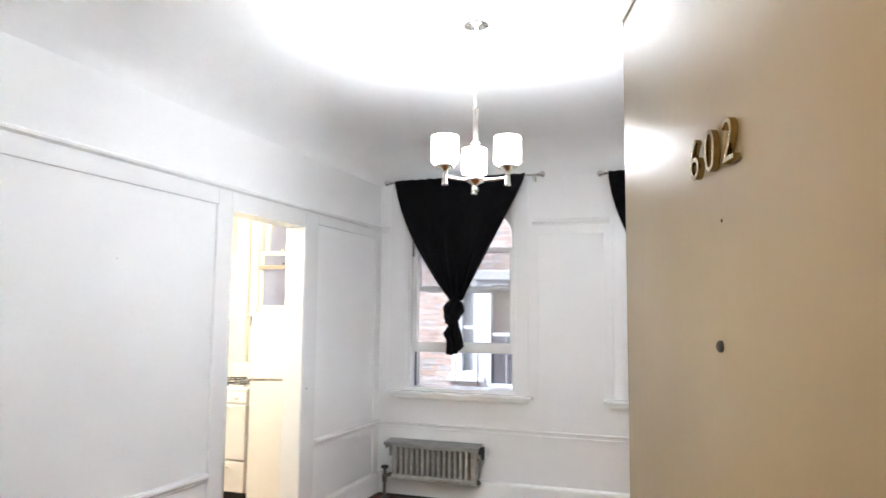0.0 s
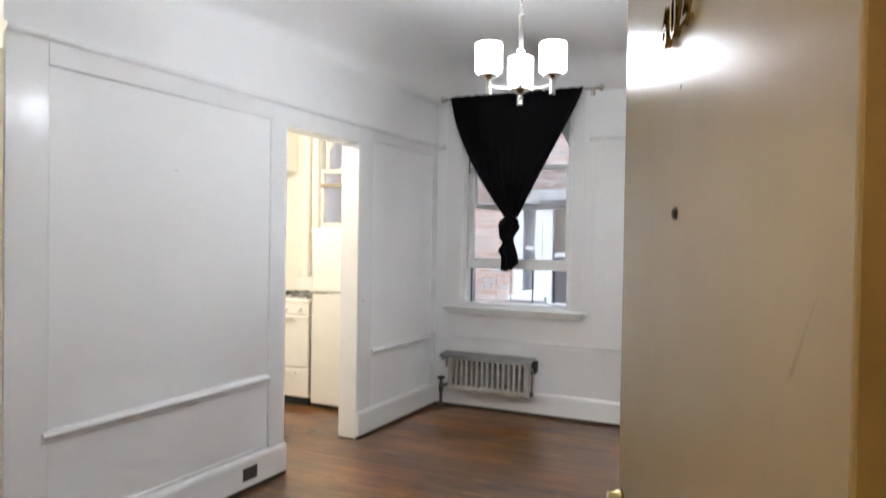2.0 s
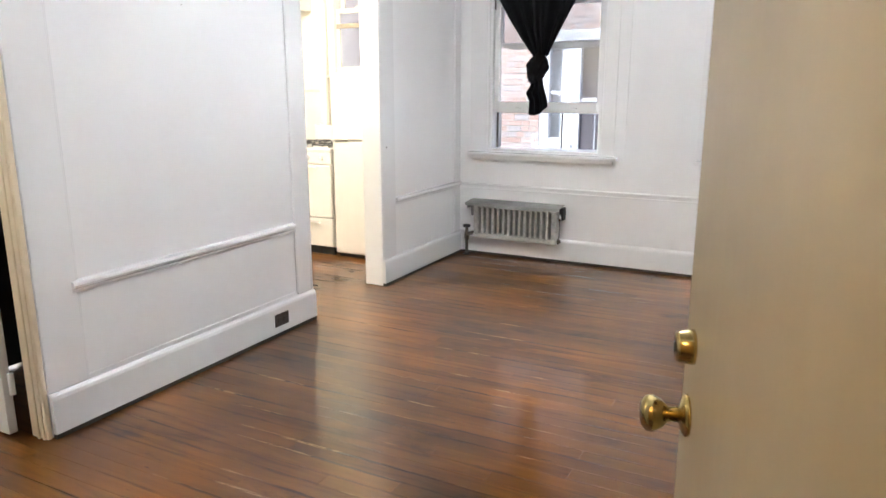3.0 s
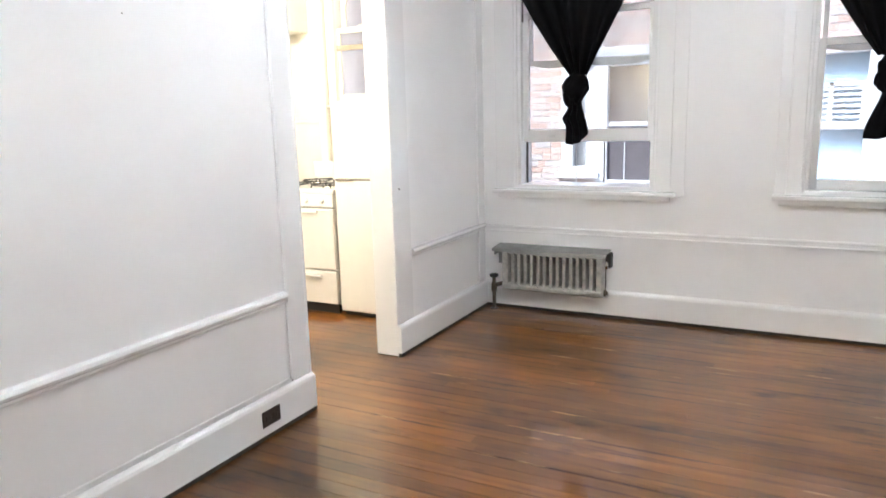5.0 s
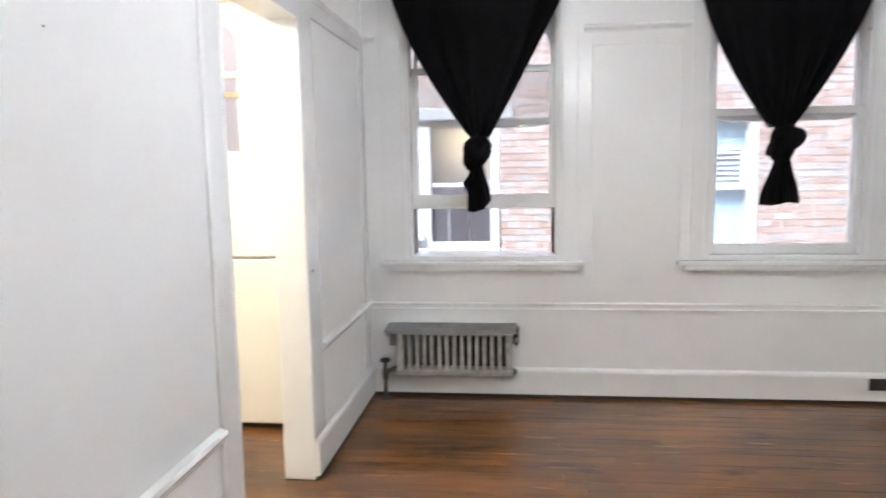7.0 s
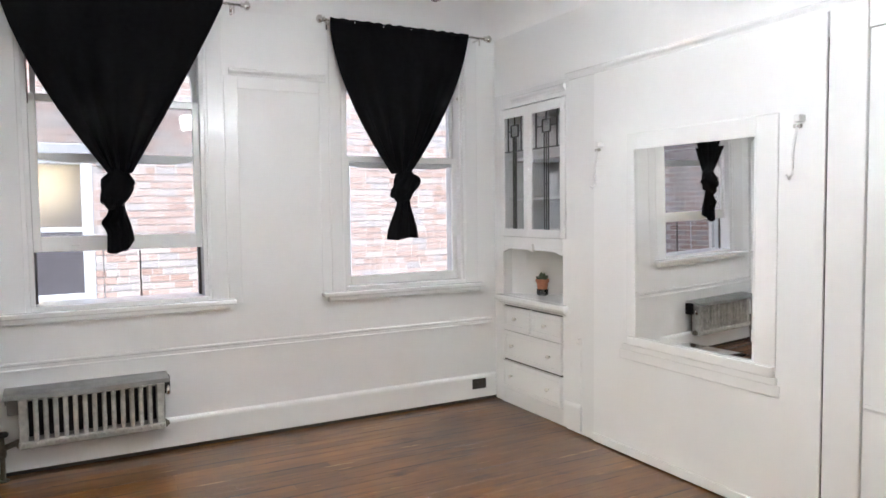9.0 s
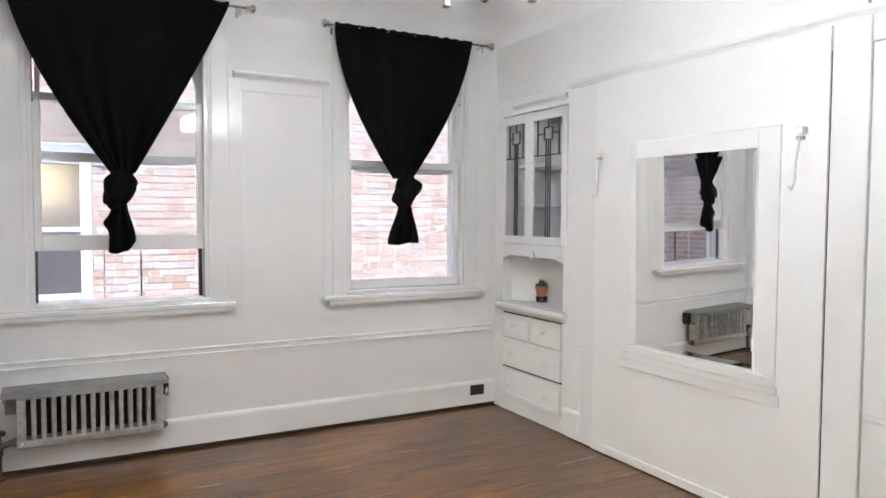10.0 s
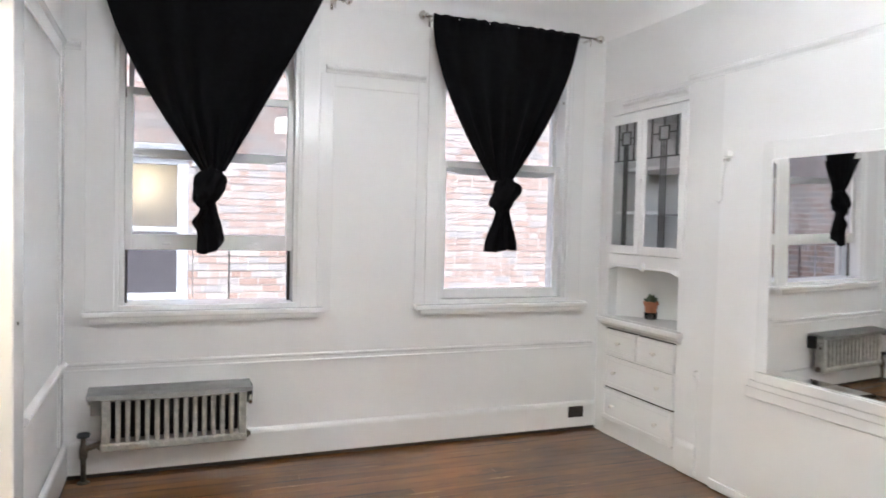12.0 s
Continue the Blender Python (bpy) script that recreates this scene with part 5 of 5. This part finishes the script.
def stove():
    x0, x1, y0, y1 = -1.475, -0.872, -0.655, -0.03
    s = thing("gas_stove", ((x0 + x1) / 2, -0.35, 0), "white enamel gas stove with black grates", "stove")
    part("body", boxes([(x0, x1, y0 + 0.03, y1, 0.06, 0.885)], 0.006, 2), ENAMEL, s)
    part("cooktop", boxes([(x0 - 0.002, x1 + 0.002, y0, y1, 0.868, 0.902)], 0.010, 3), ENAMEL, s)
    part("control_panel", boxes([(x0, x1, y0 - 0.004, y0 + 0.03, 0.775, 0.868)], 0.006, 2), ENAMEL, s)
    od = part("oven_door", boxes([(x0, x1, y0 - 0.012, y0 + 0.03, 0.325, 0.765)], 0.008, 3), ENAMEL, s)
    part("handle", boxes([(x0 + 0.08, x1 - 0.12, y0 - 0.045, y0 - 0.03, 0.735, 0.757), (x0 + 0.09, x0 + 0.12, y0 - 0.04, y0 - 0.01, 0.738, 0.754), (x1 - 0.16, x1 - 0.13, y0 - 0.04, y0 - 0.01, 0.738, 0.754)], 0.004, 2), ENAMEL, od, "white bar handle")
    dr = part("broiler_drawer", boxes([(x0, x1, y0 - 0.010, y0 + 0.03, 0.072, 0.315)], 0.008, 3), ENAMEL, s)
    part("handle", boxes([(x0 + 0.08, x1 - 0.12, y0 - 0.035, y0 - 0.008, 0.268, 0.286)], 0.004, 2), ENAMEL, dr, "white bar handle")
    part("kick_plate", boxes([(x0 + 0.01, x1 - 0.01, y0 + 0.02, y0 + 0.05, 0.0, 0.068)]), GRATE, s, "black kick space")
    part("backguard", boxes([(x0, x1, y1 - 0.05, y1, 0.895, 1.06)], 0.010, 3), ENAMEL, s)
    for k in range(4):
        x = x0 + 0.09 + 0.14 * k
        part("knob", lathe(bmesh.new(), (x, y0 - 0.002, 0.822), (0, -1, 0), [(0.020, 0), (0.019, 0.012), (0.012, 0.022), (0.003, 0.024)], 16), ENAMEL, s, "", True)
    for gx in (x0 + 0.15, x1 - 0.15):
        for gy in (-0.50, -0.22):
            g = bmesh.new()
            for a in range(4):
                q = Vector((math.cos(a * math.pi / 2 + 0.78), math.sin(a * math.pi / 2 + 0.78), 0))
                tube(g, [Vector((gx, gy, 0.930)) + q * 0.025, Vector((gx, gy, 0.930)) + q * 0.11, Vector((gx, gy, 0.904)) + q * 0.125], 0.006, 6)
            tube(g, [(gx + 0.105 * math.cos(u), gy + 0.105 * math.sin(u), 0.922) for u in [2 * math.pi * i / 16 for i in range(17)]], 0.005, 6)
            part("grate", g, GRATE, s, "black iron grate")
            part("burner", lathe(bmesh.new(), (gx, gy, 0.900), (0, 0, 1), [(0.045, 0), (0.04, 0.012), (0.02, 0.016)], 16), NICKEL, s)


fridge()
stove()
kc = thing("wall_cupboard", (-1.62, -0.16, 2.06), "cream painted kitchen wall cupboard", "cupboard")
part("body", boxes([(-1.75, -1.50, -0.32, -0.008, 2.06, 2.715)], 0.004, 1), KWALL, kc)
part("door", boxes([(-1.745, -1.505, -0.338, -0.322, 2.07, 2.70)], 0.005, 2), KWALL, kc)
single("pipe_chase", boxes([(-1.40, -1.325, -0.075, -0.008, 0.0, 2.72)], 0.02, 3), KWALL, "cream boxed-in pipe beside the kitchen window", "pipe box", kind="structure")
single("trim", boxes([(-1.75, -1.325, -0.020, -0.008, 1.36, 1.385)], 0.004, 2), KWALL, "cream ledge above the stove", "trim", kind="structure")

# ---- light court outside ----
COURT = 3.82
LAMPAT = (0.22, 6.17, 1.79)
single("ground", boxes([(-60, 60, -60, 60, -6.3, -6.0)]), CONCRETE, "grey concrete floor of the light court", "ground", kind="structure")
far = thing("brick_building", (1.5, COURT, -6), "red brick apartment house across a narrow light court", "building")
WA, WB, WC, WD = (-0.24, 0.70, 0.50, 1.98), (2.66, 3.55, 0.35, 1.98), (-0.66, -0.24, 0.66, 2.0), (1.80, 2.66, 0.35, 1.98)
HOLES = (WA, WB, WC, WD)
X0, X1, Z0, Z1 = -3.2, 6.2, -2.0, 4.7


def wall_around(x0, x1, z0, z1, holes, y0, y1):
    xs = sorted({x0, x1, *[h[0] for h in holes], *[h[1] for h in holes]})
    zs = sorted({z0, z1, *[h[2] for h in holes], *[h[3] for h in holes]})
    rows = []
    for a, b in zip(xs, xs[1:]):
        run = None
        for c, d in zip(zs, zs[1:]):
            mx, mz = (a + b) / 2, (c + d) / 2
            if any(h[0] < mx < h[1] and h[2] < mz < h[3] for h in holes):
                if run:
                    rows.append((a, b, y0, y1, *run))
                run = None
            else:
                run = (run[0], d) if run else (c, d)
        if run:
            rows.append((a, b, y0, y1, *run))
    return rows


part("mortar_wall", boxes(wall_around(X0, X1, Z0, Z1, HOLES, COURT, COURT + 0.3) + [(X0, X1, COURT, COURT + 0.3, -6, Z0)]), MORTAR, far)
part("roof", boxes([(X0 - 0.2, X1 + 0.2, COURT - 0.12, COURT + 5, Z1, Z1 + 0.35)], 0.02, 1), OUTW, far, "pale cornice")
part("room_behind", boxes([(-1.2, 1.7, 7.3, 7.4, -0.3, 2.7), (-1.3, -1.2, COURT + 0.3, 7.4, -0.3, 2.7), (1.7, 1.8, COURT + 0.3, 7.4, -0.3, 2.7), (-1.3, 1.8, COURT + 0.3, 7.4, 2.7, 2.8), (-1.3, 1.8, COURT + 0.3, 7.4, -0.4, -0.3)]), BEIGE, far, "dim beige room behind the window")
part("room_lamp", ball(bmesh.new(), LAMPAT, 0.095, n=16), KLAMP, far, "lit lamp in the room opposite", True)
side = thing("brick_wing", (-3.3, 2, -6), "red brick side wing of the light court", "building")
part("mortar_wall", boxes([(-3.5, -3.2, 0.3, COURT, -6, 4.2)]), MORTAR, side)
side2 = thing("brick_wing", (6.3, 2, -6), "red brick side wing of the light court", "building")
part("mortar_wall", boxes([(6.2, 6.5, 0.3, COURT, -6, 4.2)]), MORTAR, side2)


def court_window(h, behind, label, blinds=False, lamp_glow=False):
    x0, x1, z0, z1 = h
    w = part("window", boxes(frame_bars(x0, x1, COURT - 0.02, COURT + 0.10, z0, z1, 0.14 if not blinds else 0.12, 0.11, 0.07, 0.07), 0.008, 2), OUTW, far, label)
    part("meeting_rail", boxes([(x0 + 0.1, x1 - 0.1, COURT + 0.02, COURT + 0.08, (z0 + z1) / 2 - 0.03, (z0 + z1) / 2 + 0.02)], 0.004, 1), OUTW, w)
    part("pane", boxes([(x0 + 0.1, x1 - 0.1, COURT + 0.05, COURT + 0.056, z0 + 0.05, z1 - 0.05)]), GLASS, w).visible_shadow = False
    part("sill", boxes([(x0 - 0.06, x1 + 0.06, COURT - 0.10, COURT + 0.02, z0 - 0.07, z0)], 0.010, 2), OUTW, w)
    if lamp_glow:
        part("sheer_shade", boxes([(x0 + 0.05, x1 - 0.05, COURT + 0.14, COURT + 0.145, (z0 + z1) / 2, z1)]), FROST, w, "frosted upper pane").visible_shadow = False
        # opaque sheet: the dim room behind the screen is put into its colour
        part("insect_screen", boxes([(x0 + 0.05, x1 - 0.05, COURT + 0.03, COURT + 0.034, z0 + 0.05, (z0 + z1) / 2 - 0.03)]), behind, w, "opaque screen in the lower half, coloured as the dim room behind it")
        for q in (0.36,):
            part("screen_bar", boxes([(x0 + (x1 - x0) * q, x0 + (x1 - x0) * q + 0.012, COURT + 0.018, COURT + 0.03, z0 + 0.05, (z0 + z1) / 2 - 0.03)]), PALE, w)
        part("lintel", boxes([(x0 - 0.16, x1 + 0.16, COURT - 0.06, COURT + 0.02, z1, z1 + 0.14), (x0 - 0.14, x0 - 0.04, COURT - 0.05, COURT + 0.02, z1 - 0.08, z1), (x1 + 0.04, x1 + 0.14, COURT - 0.05, COURT + 0.02, z1 - 0.08, z1)], 0.012, 2), OUTW, w)
    else:
        part("shade", boxes([(x0 + 0.05, x1 - 0.05, COURT + 0.16, COURT + 0.17, z0, z1)]), behind, w, "drawn shade behind the pane")
    if blinds:
        part("shutter_frame", boxes(frame_bars(x0 + 0.12, x1 - 0.11, COURT + 0.09, COURT + 0.14, 1.14, 1.62, 0.04, 0.04, 0.04, 0.04) + [((x0 + x1) / 2 - 0.02, (x0 + x1) / 2 + 0.02, COURT + 0.09, COURT + 0.14, 1.14, 1.62)]), OUTW, w)
        for k in range(7):
            z = 1.19 + 0.058 * k
            part("slat", boxes([(x0 + 0.14, x1 - 0.14, COURT + 0.10, COURT + 0.13, z, z + 0.026)]), OUTW, w)
    return w


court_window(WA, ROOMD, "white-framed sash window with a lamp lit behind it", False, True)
court_window(WB, BLIND, "white-framed window with pale blue louvres", True)
court_window(WD, BLIND, "white-framed window with pale blue louvres", True)
court_window(WC, PALE, "narrow white-framed window")

# ---- many small pieces: floor boards and bricks ----
BOARD = 0.0745


def board_mesh(length):
    bm = bmesh.new()
    w, t, e = BOARD - 0.0006, 0.022, 0.0006
    prof = [(-w / 2, -t), (w / 2, -t), (w / 2, -e), (w / 2 - e, 0), (-w / 2 + e, 0), (-w / 2, -e)]
    a = [bm.verts.new((-length / 2 + 0.0006, y, z)) for y, z in prof]
    b = [bm.verts.new((length / 2 - 0.0006, y, z)) for y, z in prof]
    for k in range(6):
        bm.faces.new((a[k], a[(k + 1) % 6], b[(k + 1) % 6], b[k]))
    bm.faces.new(a)
    bm.faces.new(b)
    return mesh_of(bm, "board", FLOOR)


boards = thing("floor_boards", (0, 0, 0), "worn reddish-brown varnished fir strip floor", "floor", kind="structure")
rng = random.Random(11)
MESHES = {}
y = -0.0 - BOARD / 2
while y > FRONT:
    x0, x1 = (-1.75 if y > -3.0 else (-1.21 if y < -3.65 else 0.0)), EAST + 0.03
    if y > -3.0 and (y < -2.09 or y > -1.25):
        spans = [(-1.75, -0.145), (-0.02, x1)]
    elif -3.79 < y <= -3.0:
        spans = [(-0.02, x1)]
    else:
        spans = [(x0, x1)]
    for a, b in spans:
        cuts = [a]
        if b - a > 2.2:
            cuts += [a + (b - a) * rng.choice((0.28, 0.36, 0.44, 0.52, 0.6, 0.68))]
        cuts.append(b)
        for p, q in zip(cuts, cuts[1:]):
            key = round(q - p, 3)
            if key not in MESHES:
                MESHES[key] = board_mesh(key)
            ob = new("board", MESHES[key])
            ob.parent = boards
            ob.location = ((p + q) / 2, y + rng.uniform(-0.0005, 0.0005), rng.uniform(-0.0006, 0.0))
    y -= BOARD

BL, BH, BJ = 0.193, 0.064, 0.014
bm = bmesh.new()
box(bm, -BL / 2, BL / 2, -0.010, 0.012, 0, BH)
brick_me = mesh_of(bm, "brick", BRICK)
bm = bmesh.new()
box(bm, -0.049, 0.049, -0.010, 0.012, 0, BH)
half_me = mesh_of(bm, "brick", BRICK)
verts, faces = [], []
count = 0
row = 0
z = Z0
while z < Z1 - BH:
    head = row % 6 == 5
    runs, start = [], X0
    for h in sorted(HOLES):
        if h[2] - BH < z < h[3]:
            if h[0] > start:
                runs.append((start, h[0]))
            start = max(start, h[1])
    runs.append((start, X1))
    for r0, r1 in runs:
        x = r0 - (rng.uniform(0.0, 0.12) if row % 2 else 0.0)
        while x < r1 - 0.02:
            ln = 0.098 if head or rng.random() < 0.2 else BL
            a, b = max(x, r0), min(x + ln, r1)
            x += ln + BJ
            if b - a < 0.02:
                continue
            c, w = (a + b) / 2, b - a
            dy = rng.uniform(-0.003, 0.003)
            whole = abs(w - BL) < 1e-6 or abs(w - 0.098) < 1e-6
            if whole and 0.7 < c < 2.5 and 0.35 < z < 2.35 and count < 300:
                ob = new("brick", half_me if w < 0.1 else brick_me)
                ob.parent = far
                ob.location = Vector((c, COURT + dy, z)) - far.location
                count += 1
            else:
                k = len(verts)
                verts += [(c + i * w / 2, COURT + dy + j, z + q) for q in (0, BH) for j in (-0.010, 0.012) for i in (-1, 1)]
                faces += [tuple(k + i for i in f) for f in ((0, 1, 5, 4), (4, 5, 7, 6), (0, 4, 6, 2), (1, 3, 7, 5), (0, 2, 3, 1))]
    z += BH + BJ
    row += 1
me = bpy.data.meshes.new("bricks")
me.from_pydata([Vector(v) - far.location for v in verts], [], faces)
me.materials.append(BRICK)
rest = new("bricks", me)
rest.parent = far
rest["kind"] = "stuff"
for wing, x, s in ((side, -3.2, 1), (side2, 6.2, -1)):
    verts, faces = [], []
    z, row = -2.0, 0
    while z < 4.1:
        y = 0.35 + (0.1 if row % 2 else 0)
        while y < COURT - BL:
            k = len(verts)
            verts += [(x + s * i, y + j * BL, z + q) for q in (0, BH) for j in (0, 1) for i in (-0.012, 0.010)]
            faces += [tuple(k + i for i in f) for f in ((0, 1, 5, 4), (4, 5, 7, 6), (0, 4, 6, 2), (1, 3, 7, 5), (0, 2, 3, 1))]
            y += BL + BJ
        z += BH + BJ
        row += 1
    me = bpy.data.meshes.new("bricks")
    me.from_pydata([Vector(v) - wing.location for v in verts], [], faces)
    me.materials.append(BRICK)
    ob = new("bricks", me)
    ob.parent = wing
    ob["kind"] = "stuff"
